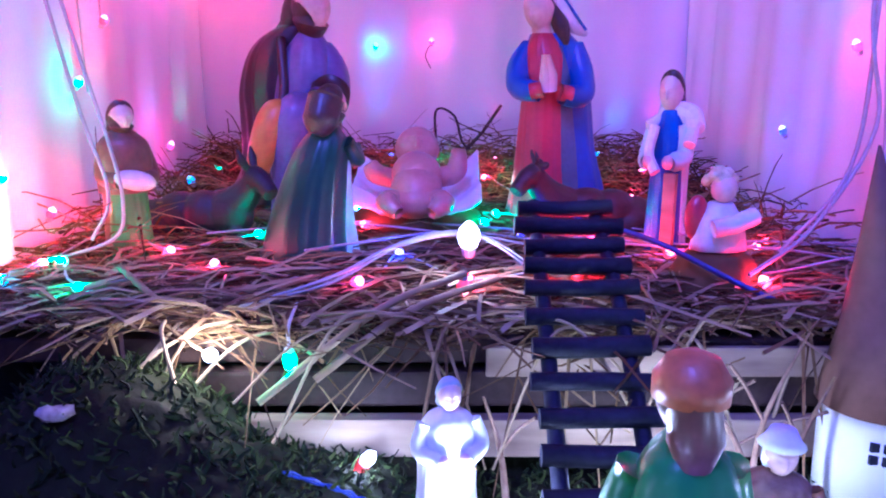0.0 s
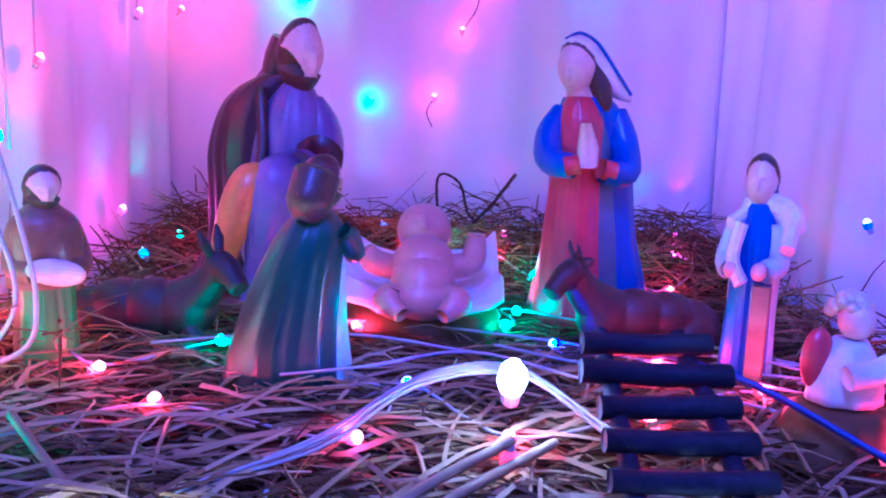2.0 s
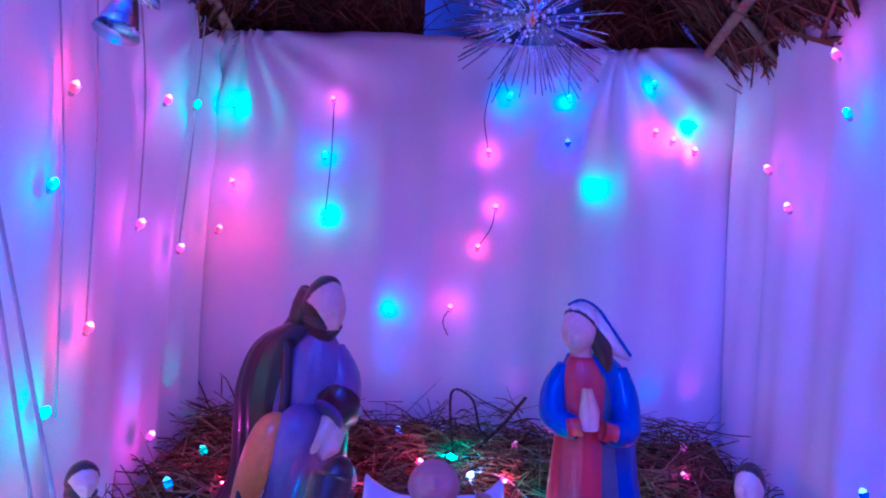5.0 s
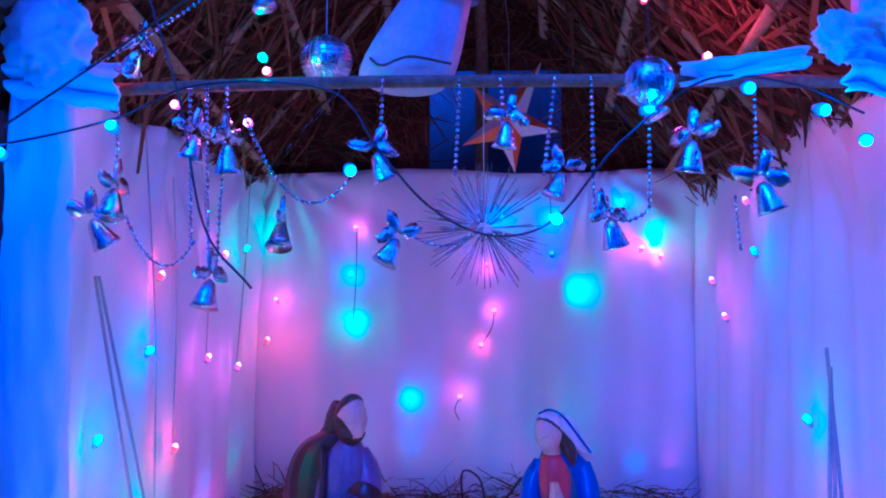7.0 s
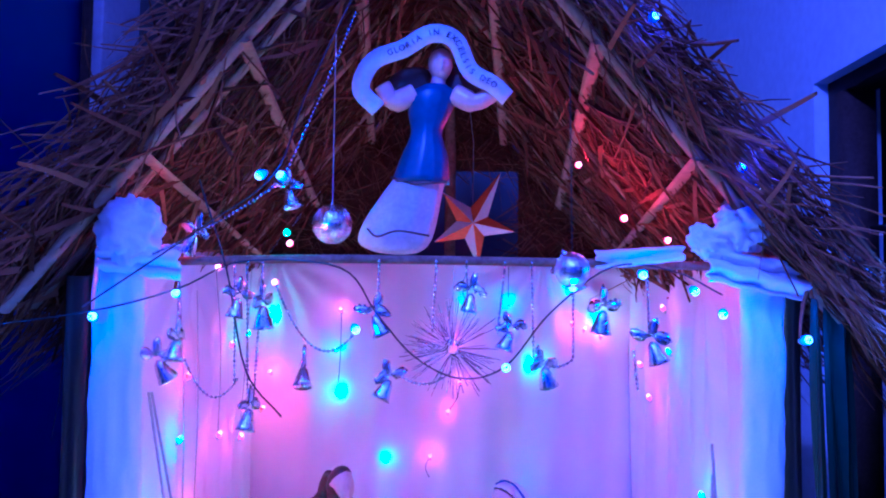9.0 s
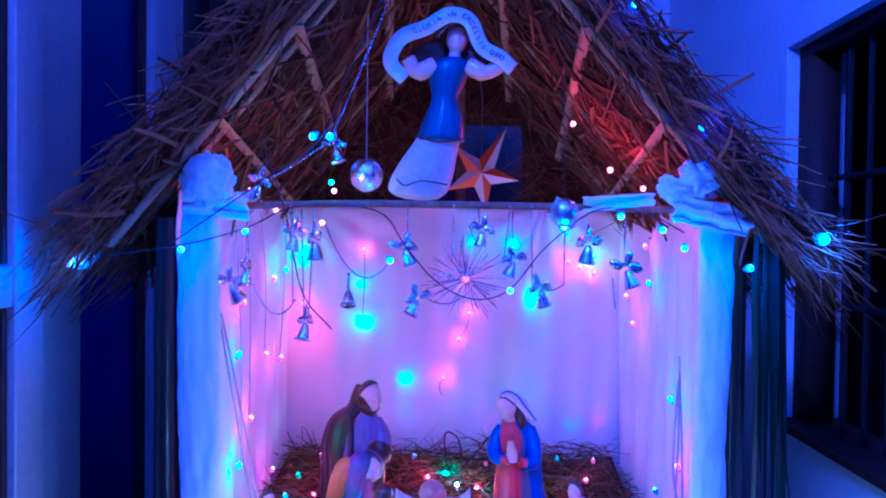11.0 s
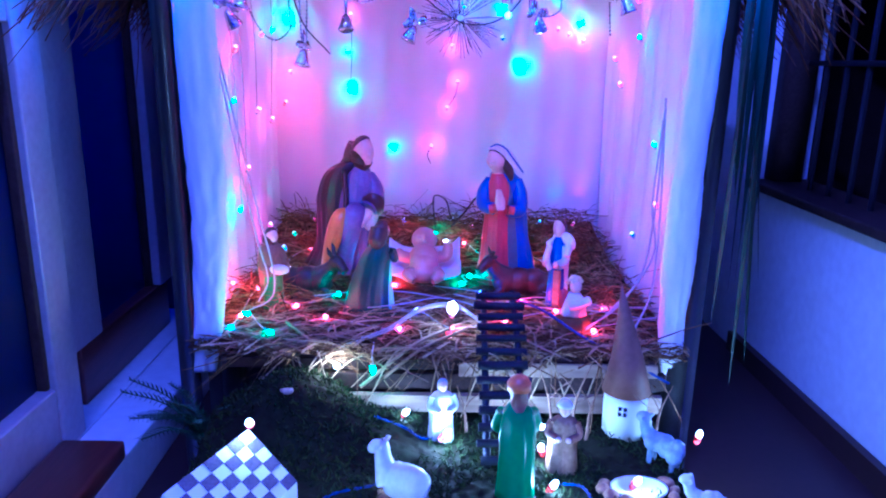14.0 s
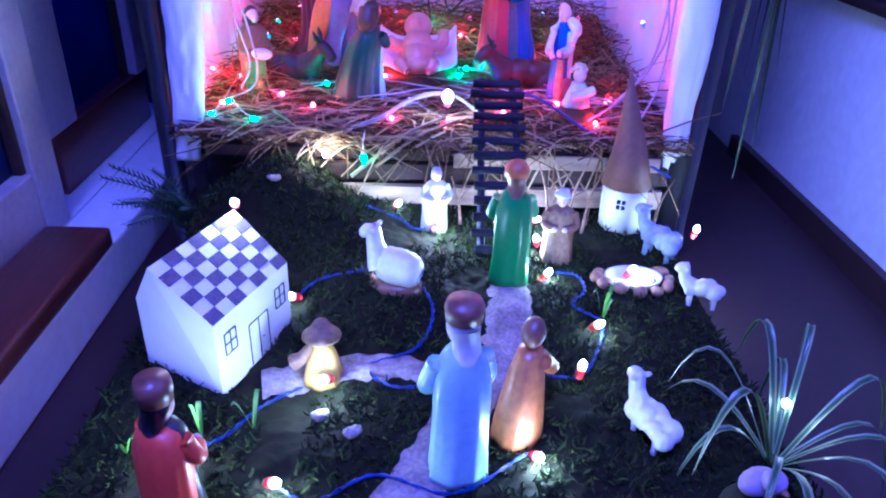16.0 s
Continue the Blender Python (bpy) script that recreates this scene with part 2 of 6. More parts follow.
def loft(bm, rings, seg=24, mat=0, folds=0, deep=0.0, caps=True, turn=0.0):
    """A skin over rings (x, y, z, rx, ry); folds runs that many pleats down it."""
    rows = []
    if folds:
        seg = max(seg, folds * 9)
        mids = curve([(x, y, z) for x, y, z, _, _ in rings], 4)
        size = curve([(rx, ry, 0) for _, _, _, rx, ry in rings], 4)
        rings = [(p.x, p.y, p.z, q.x, q.y) for p, q in zip(mids, size)]
    for k, (x, y, z, rx, ry) in enumerate(rings):
        row = []
        low = 1 - k / len(rings)
        for i in range(seg):
            a = 2 * math.pi * i / seg + turn
            f = 1
            if folds:
                b = a + 0.35 * math.sin(2 * a + folds) + 0.5 * low * math.sin(a + 1)
                f = 1 + deep * (0.25 + 0.75 * low) * (0.26 * math.sin(folds * b) + 1.0 * noise.noise((2.2 * math.cos(a), 2.2 * math.sin(a), folds + 1.6 * low)))
            row.append(bm.verts.new((x + rx * f * math.cos(a), y + ry * f * math.sin(a), z)))
        rows.append(row)
    for a, b in zip(rows, rows[1:]):
        for i in range(seg):
            f = bm.faces.new((a[i], a[(i + 1) % seg], b[(i + 1) % seg], b[i]))
            f.material_index = mat
    if caps:
        for row, flip in ((rows[0], True), (rows[-1], False)):
            f = bm.faces.new(row[::-1] if flip else row)
            f.material_index = mat
    return bm


def blob(bm, c, r, mat=0, rot=(0, 0, 0), u=16, v=10):
    m = Matrix.LocRotScale(c, Euler([radians(a) for a in rot]), r if hasattr(r, "__len__") else (r, r, r))
    res = bmesh.ops.create_uvsphere(bm, u_segments=u, v_segments=v, radius=1.0, matrix=m)
    for w in res["verts"]:
        for f in w.link_faces:
            f.material_index = mat
    return bm


def tube(bm, pts, radii, mat=0, seg=8, flat=1.0):
    """A round limb along points; flat squeezes it across."""
    pts = [Vector(p) for p in pts]
    if not hasattr(radii, "__len__"):
        radii = [radii] * len(pts)
    rows = []
    side = None
    for i, p in enumerate(pts):
        d = (pts[min(i + 1, len(pts) - 1)] - pts[max(i - 1, 0)]).normalized()
        ref = Vector((0, 0, 1)) if abs(d.z) < 0.9 else Vector((0, 1, 0))
        s = d.cross(ref).normalized() if side is None else (side - d * side.dot(d)).normalized()
        side = s
        n = s.cross(d)
        rows.append([bm.verts.new(p + (s * math.cos(2 * math.pi * k / seg) + n * flat * math.sin(2 * math.pi * k / seg)) * radii[i]) for k in range(seg)])
    for a, b in zip(rows, rows[1:]):
        for k in range(seg):
            f = bm.faces.new((a[k], a[(k + 1) % seg], b[(k + 1) % seg], b[k]))
            f.material_index = mat
    for row, flip in ((rows[0], False), (rows[-1], True)):
        f = bm.faces.new(row[::-1] if flip else row)
        f.material_index = mat
    return bm


def curve(points, n=24):
    """A smooth run of points through the given ones."""
    p = [Vector(q) for q in points]
    p = [p[0] * 2 - p[1]] + p + [p[-1] * 2 - p[-2]]
    out = []
    for i in range(1, len(p) - 2):
        for k in range(n):
            t = k / n
            a, b, c, d = p[i - 1], p[i], p[i + 1], p[i + 2]
            out.append(0.5 * (2 * b + (c - a) * t + (2 * a - 5 * b + 4 * c - d) * t * t + (3 * b - a - 3 * c + d) * t ** 3))
    return out + [p[-2]]


def sag(a, b, drop, n=20):
    a, b = Vector(a), Vector(b)
    return [a.lerp(b, i / n) - Vector((0, 0, drop * 4 * (i / n) * (1 - i / n))) for i in range(n + 1)]


def stalks(name, seeds, mat, sides=3):
    """Many bent stalks in one mesh. seeds: (place, way, length, radius, bend)."""
    verts, faces = [], []
    for p, d, length, rad, bend in seeds:
        d = d.normalized()
        ref = Vector((0, 0, 1)) if abs(d.z) < 0.9 else Vector((1, 0, 0))
        s = d.cross(ref).normalized()
        n = s.cross(d)
        base = len(verts)
        for k in range(4):
            t = k / 3
            c = p + d * (length * t) + bend * (4 * t * (1 - t))
            w = rad * (1 - 0.55 * t)
            for j in range(sides):
                a = 2 * math.pi * j / sides
                verts.append(c + s * (w * math.cos(a)) + n * (w * math.sin(a)))
        for k in range(3):
            for j in range(sides):
                a, b = base + k * sides + j, base + k * sides + (j + 1) % sides
                faces.append((a, b, b + sides, a + sides))
    me = bpy.data.meshes.new(name)
    me.from_pydata(verts, [], faces)
    me.materials.append(mat)
    return new(name, me)


R = random.Random(7)


def near(lo, hi):
    return R.uniform(lo, hi)


# ---------------------------------------------------------------- the porch
def slab(name, dims, mat, label, category="wall"):
    return tagged(link(name, boxed(*dims), mat, smooth=False), label, category, kind="structure")


slab("floor", (-3.2, 2.6, -3.2, 2.55, -0.1, 0.0), FLOORM, "dark red polished oxide porch floor", "floor")
slab("ceiling", (-3.2, 2.6, -3.2, 2.55, 2.5, 2.6), CEIL, "white painted flat porch ceiling", "ceiling")
slab("wall_back", (-0.66, 0.85, 2.3, 2.45, 0, 2.5), PLASTER, "plain pale plaster wall behind the crib")
# right wall: parapet, pier behind, lintel over the grille window
# added black slab on the back wall keeps the gable gap dark
slab("dark_door", (-0.45, 0.62, 2.275, 2.2985, 0, 1.72), BLACKP, "added black slab that darkens the wall behind the gable gap", "door")
slab("wall_right_parapet", (0.85, 1.0, -2.2, 1.26, 0, 0.468), PLASTER, "low white plastered parapet wall below the grille window")
slab("wall_right_pier", (0.85, 1.0, 1.26, 2.45, 0, 2.5), PLASTER, "white plastered wall beside the grille window")
slab("wall_right_lintel", (0.85, 1.0, -2.2, 1.26, 1.435, 2.5), PLASTER, "white plastered wall above the grille window")
slab("wall_right_end", (0.85, 1.0, -3.2, -2.2, 0, 2.5), PLASTER, "white plastered wall at the porch end")
# added slab that shuts off sky light beyond the grille window
slab("neighbour_front", (1.0, 2.6, -3.2, -3.05, 0, 2.5), DARKWOOD, "added dark slab blocking the blue sky outside the grille window")
slab("skirting", (0.83, 0.8495, -2.2, 1.24, 0, 0.055), FLOORM, "dark red skirting band along the parapet", "skirting")

window = thing("window_1", (0.85, 0, 0.468), "dark wooden window with upright iron grille bars", "window", kind="structure")
part("window_sill", boxed(-0.02, 0.15, -2.2, 1.258, 0.0, 0.022, bevel=0.004), DARKWOOD, window)
part("window_frame", box(box(box(bmesh.new(), 0.03, 0.10, -2.2, 1.255, 0.935, 0.966), 0.03, 0.10, 1.19, 1.254, 0.024, 0.934), 0.03, 0.10, -0.1, -0.04, 0.024, 0.934), DARKWOOD, window)
barmesh = bpy.data.meshes.new("grille_bar")
bb = bmesh.new()
tube(bb, [(0, 0, 0.023), (0, 0, 0.45), (0, 0, 0.934)], 0.007, seg=6)
bb.to_mesh(barmesh)
bb.free()
barmesh.materials.append(IRON)
for k in range(26):
    ob = new("grille_bar", barmesh)
    ob.parent = window
    ob.location = (0.065, 1.08 - 0.085 * k, 0)
for z in (0.32, 0.62):
    part("cross_bar", boxed(0.055, 0.075, -2.2, 1.15, z, z + 0.012), IRON, window)

# left wall: glazed door and window leaves in cream frames
slab("wall_left_low", (-0.78, -0.66, -3.2, 2.45, 0, 0.10), PLASTER, "white plastered wall foot below the glazed doors")
slab("wall_left_top", (-0.78, -0.66, -3.2, 2.45, 2.2, 2.5), PLASTER, "white plastered wall above the glazed doors")
# pier is coloured dark in place of an unlit opening
slab("wall_left_pier", (-0.78, -0.66, 1.52, 2.45, 0.10, 2.2), DARKWOOD, "wall behind the crib coloured dark in place of an unlit opening")
# two more added slabs keep the grille window black
slab("neighbour_wall", (2.45, 2.6, -3.2, 2.55, 0, 2.5), DARKWOOD, "added dark slab blocking the blue sky outside the grille window")
slab("neighbour_end", (1.0, 2.45, 2.4, 2.55, 0, 2.5), DARKWOOD, "added dark slab blocking the blue sky outside the grille window")
slab("room_end", (-3.05, -0.78, 2.3, 2.45, 0, 2.5), PLASTER, "plain end wall of the dark room")
slab("room_front", (-3.05, -0.78, -3.2, -3.05, 0, 2.5), PLASTER, "plain front wall of the dark room")

door = thing("door_1", (-0.66, 0, 0.10), "cream enamelled glazed door leaf with tall dark panes", "door", kind="structure")
part("stile", boxed(-0.06, 0.0, 0.485, 0.562, 0.0, 2.09, bevel=0.004), FRAME, door)
part("bottom_rail", boxed(-0.058, -0.003, -0.42, 0.484, 0.0, 0.122, bevel=0.004), FRAME, door)
part("lock_rail", boxed(-0.058, -0.003, -0.42, 0.484, 0.728, 0.793, bevel=0.004), FRAME, door)
part("stile", boxed(-0.06, 0.0, -0.56, -0.421, 0.0, 2.09, bevel=0.004), FRAME, door)
part("pane", boxed(-0.036, -0.030, -0.42, 0.484, 0.123, 0.727), GLASS, door, smooth=False)
part("pane", boxed(-0.036, -0.030, -0.42, 0.484, 0.794, 2.08), GLASS, door, smooth=False)
for z0, z1 in ((0.123, 0.727), (0.794, 2.08)):
    part("glazing_bead", boxed(-0.029, -0.012, 0.472, 0.4845, z0, z1, bevel=0.002), DARKWOOD, door, "dark brown glazing bead")

door2 = thing("door_2", (-0.70, 0, 0.10), "recessed dark-trimmed door leaf with a tall blue-lit pane", "door", kind="structure")
part("bottom_rail", boxed(-0.06, -0.004, 0.66, 1.13, 0.0, 0.122, bevel=0.004), BROWN, door2)
part("stile", boxed(-0.06, 0.0, 0.563, 0.750, 0.123, 2.09, bevel=0.004), FRAME, door2)
part("stile", boxed(-0.06, 0.004, 1.066, 1.235, 0.123, 2.09, bevel=0.004), FRAME, door2)
part("pane", boxed(-0.040, -0.034, 0.75, 1.066, 0.123, 2.08), BLUEPANE, door2, "frosted pane lit blue from the room behind", smooth=False)
part("glazing_bead", boxed(-0.033, -0.016, 1.052, 1.0655, 0.123, 2.08, bevel=0.002), DARKWOOD, door2, "dark brown glazing bead")
part("glazing_bead", boxed(-0.033, -0.016, 0.7505, 0.764, 0.123, 2.08, bevel=0.002), DARKWOOD, door2, "dark brown glazing bead")
# black slab stands in for the dark opening beside the door
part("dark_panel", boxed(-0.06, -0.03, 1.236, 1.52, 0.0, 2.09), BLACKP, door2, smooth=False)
slab("wall_left_near", (-0.78, -0.66, -3.2, -0.56, 0.10, 2.2), PLASTER, "white plastered wall beside the glazed doors")

ledge = thing("wooden_ledge", (-0.60, 0, 0), "dark reddish varnished wooden ledge on a white base along the doors", "ledge")
part("board", boxed(-0.055, 0.055, -1.6, 0.468, 0.101, 0.137, bevel=0.009), BROWN, ledge)
part("base", boxed(-0.0595, 0.050, -1.6, 1.42, 0.0, 0.0995, bevel=0.006), PLASTER, ledge, "white painted masonry base", smooth=False)

# unseen tube, added as a blue fill for the porch walls
tube_light = thing("tube_light", (-0.46, -0.90, 2.40), "unseen blue fill light added under the porch ceiling", "lamp")
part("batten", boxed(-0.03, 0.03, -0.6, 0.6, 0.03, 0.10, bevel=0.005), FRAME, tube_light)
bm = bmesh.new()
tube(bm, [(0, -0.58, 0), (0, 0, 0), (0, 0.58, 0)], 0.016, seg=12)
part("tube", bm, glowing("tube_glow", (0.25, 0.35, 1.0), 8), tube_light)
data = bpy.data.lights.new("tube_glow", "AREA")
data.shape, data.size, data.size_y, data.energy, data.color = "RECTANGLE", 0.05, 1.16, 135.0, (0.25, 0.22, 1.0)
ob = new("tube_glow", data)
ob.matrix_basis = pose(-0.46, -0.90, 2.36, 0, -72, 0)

# ---------------------------------------------------------------- the crib hut
PF = 0.255          # top of the platform boards
platform = thing("platform", (0, 0, 0), "rough wooden plank platform on dark blocks under the crib", "platform")
for k in range(9):
    y0 = 0.555 + k * 0.105
    wide = 0.385 if k == 0 else 0.47
    part("plank", boxed(-wide + near(-.01, .01), wide + 0.02 + near(-.01, .01), y0, y0 + 0.1, PF - 0.02, PF + near(-.002, .002), bevel=0.002), PLANK if k else DARKWOOD, platform, smooth=False)
part("fascia_beam", boxed(-0.30, 0.42, 0.552, 0.572, 0.197, 0.228, bevel=0.003), DARKWOOD, platform, "dark beam below the platform edge", smooth=False)
part("fascia_board", boxed(-0.27, 0.41, 0.538, 0.552, 0.158, 0.192, bevel=0.002), PLANK, platform, "pale plank below the platform edge", smooth=False)
part("cover_strip", boxed(0.035, 0.40, 0.5455, 0.5515, 0.226, 0.252, bevel=0.002), PLANK, platform, "pale paper strip along the platform edge", smooth=False)
# black sheet puts the shade under the platform into colour
part("backing", boxed(-0.40, 0.44, 0.60, 0.606, 0.0, 0.23), BLACKP, platform, "added black sheet standing in for shade below the platform", smooth=False)
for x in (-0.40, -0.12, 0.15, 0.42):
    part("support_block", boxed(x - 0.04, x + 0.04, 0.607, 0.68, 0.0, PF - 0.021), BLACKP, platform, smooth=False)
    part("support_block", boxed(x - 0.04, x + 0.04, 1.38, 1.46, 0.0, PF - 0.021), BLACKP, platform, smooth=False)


def drape(name, a, b, z0, z1, deep, label, seed, nu=120, nv=40, gathers=()):
    """A hanging sheet from a to b with folds that gather towards its pins."""
    bm = bmesh.new()
    ax, ay = a
    bx, by = b
    ln = math.hypot(bx - ax, by - ay)
    nx, ny = (by - ay) / ln, -(bx - ax) / ln
    rows = []
    for j in range(nv + 1):
        v = j / nv
        row = []
        for i in range(nu + 1):
            u = i / nu
            s = u * ln
            d = deep * (0.5 * math.sin(s * 34 + seed + 1.3 * math.sin(3 * v + seed)) + 0.3 * math.sin(s * 71 + 2 * seed + 2 * v) + 0.7 * noise.noise((s * 7, v * 1.4, seed)))
            for gu in gathers:
                r = math.hypot((u - gu) * ln, (1 - v) * (z1 - z0))
                ang = math.atan2((u - gu) * ln, (1 - v) * (z1 - z0) + 0.02)
                d += 0.010 * math.sin(ang * 16) * math.exp(-r / 0.22)
            row.append(bm.verts.new((ax + (bx - ax) * u + nx * d, ay + (by - ay) * u + ny * d, z0 + (z1 - z0) * v + 0.006 * math.sin(s * 11 + seed) * v)))
        rows.append(row)
    for r0, r1 in zip(rows, rows[1:]):
        for i in range(nu):
            bm.faces.new((r0[i], r0[i + 1], r1[i + 1], r1[i]))
    ob = tagged(link(name, bm, DRAPE), label, "cloth")
    md = ob.modifiers.new("thickness", "SOLIDIFY")
    md.thickness = 0.002
    return ob


drape("back_sheet", (0.49, 1.46), (-0.49, 1.46), PF, 1.03, 0.010, "white bed sheet hung as the crib's back wall", 1.0, 160, 50, gathers=(0.23, 0.93))
drape("side_sheet", (-0.475, 1.455), (-0.445, 0.60), PF, 1.02, 0.013, "white sheet hung in folds as the crib's side wall", 4.0, 140, 40, gathers=(0.15, 0.6))
drape("side_sheet", (0.455, 0.60), (0.485, 1.455), PF, 1.02, 0.010, "white sheet hung in folds as the crib's side wall", 9.0, 140, 40, gathers=(0.3,))


def post(run, seed, label):
    """A flat post wrapped in creased cloth; run: (x, z, half width) from foot to head."""
    bm = bmesh.new()
    path = curve([(x, w, z) for x, z, w in run], 16)
    loft(bm, [(p.x, 0.585, p.z, p.y, min(0.016, p.y * 0.6)) for p in path], 40, 0)
    for v in bm.verts:
        f = min(path, key=lambda p: abs(p.z - v.co.z))
        d = v.co - Vector((f.x, 0.585, v.co.z))
        k = 0.10 * noise.noise((d.x * 22, d.y * 30, v.co.z * 9 + seed)) + 0.07 * (1 - 2 * abs(noise.noise((d.x * 60 + seed, v.co.z * 26 + d.x * 90, seed))))
        v.co += Vector((d.x * k, d.y * 3.0 * k - 0.004 * (1 - 2 * abs(noise.noise((d.x * 45, v.co.z * 14, seed + 3)))), 0.003 * noise.noise((d.x * 50, d.y * 50, seed))))
    return tagged(link("wrapped_post", bm, CLOTH), label, "post", "front posts of the crib")


post([(-0.437, 0.215, 0.020), (-0.420, 0.35, 0.027), (-0.412, 0.47, 0.031), (-0.411, 0.70, 0.034), (-0.412, 0.90, 0.032), (-0.412, 1.0, 0.030)], 2.0, "front post wrapped in creased white cloth")
post([(0.452, 0.160, 0.006), (0.441, 0.20, 0.015), (0.431, 0.28, 0.022), (0.429, 0.47, 0.029), (0.432, 0.66, 0.026), (0.436, 0.85, 0.027), (0.437, 1.0, 0.028)], 6.0, "slim front post wrapped in creased white cloth")
for x, z0 in ((-0.385, 0.0), (0.445, 0.0)):
    bm = bmesh.new()
    tube(bm, [(x, 0.585, 0.0), (x, 0.585, 0.12), (x, 0.585, 0.25)], 0.022, seg=10)
    tagged(link("post_foot", bm, BLACKP), "dark round foot of the crib's front post", "post foot")


def crumple(bm, c, r, seed, sharp=0.34, tilt=0):
    """A knot of creased cloth: a ball folded along ridges."""
    m = Matrix.LocRotScale(c, Euler((0, radians(tilt), 0)), (1, 1, 1))
    res = bmesh.ops.create_uvsphere(bm, u_segments=56, v_segments=36, radius=1.0)
    for v in res["verts"]:
        q = v.co * 1.7 + Vector((seed, 0, seed))
        k = 1 + sharp * (0.5 - 2 * abs(noise.noise(q))) + 0.5 * sharp * (0.5 - 2 * abs(noise.noise(q * 2.3))) + 0.08 * noise.noise(q * 7)
        v.co = m @ Vector((v.co.x * r[0] * k, v.co.y * r[1] * k, v.co.z * r[2] * k))


def band(bm, a, b, wide, folds, seed):
    """A flat strip of cloth from a to b with lengthwise folds."""
    a, b = Vector(a), Vector(b)
    rows = []
    for i in range(41):
        t = i / 40
        p = a.lerp(b, t)
        row = []
        for j in range(25):
            u = j / 24 - 0.5
            d = 0.007 * math.sin(folds * 6.283 * u + 2 * t + seed) + 0.006 * noise.noise((t * 5, u * 5, seed)) - 0.012 * (1 - 4 * u * u)
            row.append(bm.verts.new(p + Vector((0.004 * noise.noise((u * 6, t * 3, seed)), d, wide * u * (1 + 0.3 * t) + 0.006 * noise.noise((t * 4, seed, 0))))))
        rows.append(row)
    for r0, r1 in zip(rows, rows[1:]):
        for j in range(24):
            bm.faces.new((r0[j], r0[j + 1], r1[j + 1], r1[j]))


def bow(knots, bands, label):
    bm = bmesh.new()
    for k in knots:
        crumple(bm, *k)
    for k in bands:
        band(bm, *k)
    ob = tagged(link("cloth_bow", bm, CLOTH), label, "cloth bow", "corner bows of the crib")
    md = ob.modifiers.new("thickness", "SOLIDIFY")
    md.thickness = 0.0016
    return ob


bow([((-0.392, 0.56, 1.030), (0.040, 0.024, 0.042), 3.0, 0.26, 14)], [((-0.43, 0.565, 0.995), (-0.33, 0.585, 0.990), 0.036, 2.0, 2.0)], "crumpled peak of white cloth tied at the crib's corner")
bow([((0.402, 0.555, 1.042), (0.038, 0.024, 0.032), 5.0, 0.32, -20), ((0.362, 0.562, 1.022), (0.030, 0.018, 0.020), 9.0, 0.30, 30)], [((0.355, 0.56, 0.992), (0.475, 0.548, 0.975), 0.040, 2.2, 5.0), ((0.33, 0.575, 1.008), (0.22, 0.60, 1.000), 0.020, 1.2, 7.0)], "knotted white cloth bow with a flat folded end")
bm = bmesh.new()
tube(bm, curve([(-0.40, 0.60, 0.99), (-0.15, 0.602, 0.997), (0.15, 0.60, 0.996), (0.42, 0.60, 0.992)], 8), 0.0062, seg=10)
tagged(link("cross_stick", bm, STICK), "thin wooden stick across the crib's open front", "stick")

# roof
AX, AZ, EX, EZ = -0.015, 1.58, 0.575, 0.90
Y0, Y1 = 0.50, 1.52


def slope(side):
    e = Vector((AX + side * EX, 0, EZ)) - Vector((AX, 0, AZ))
    n = Vector((-e.z * side, 0, e.x * side)).normalized()
    if n.z < 0:
        n = -n
    return e, n


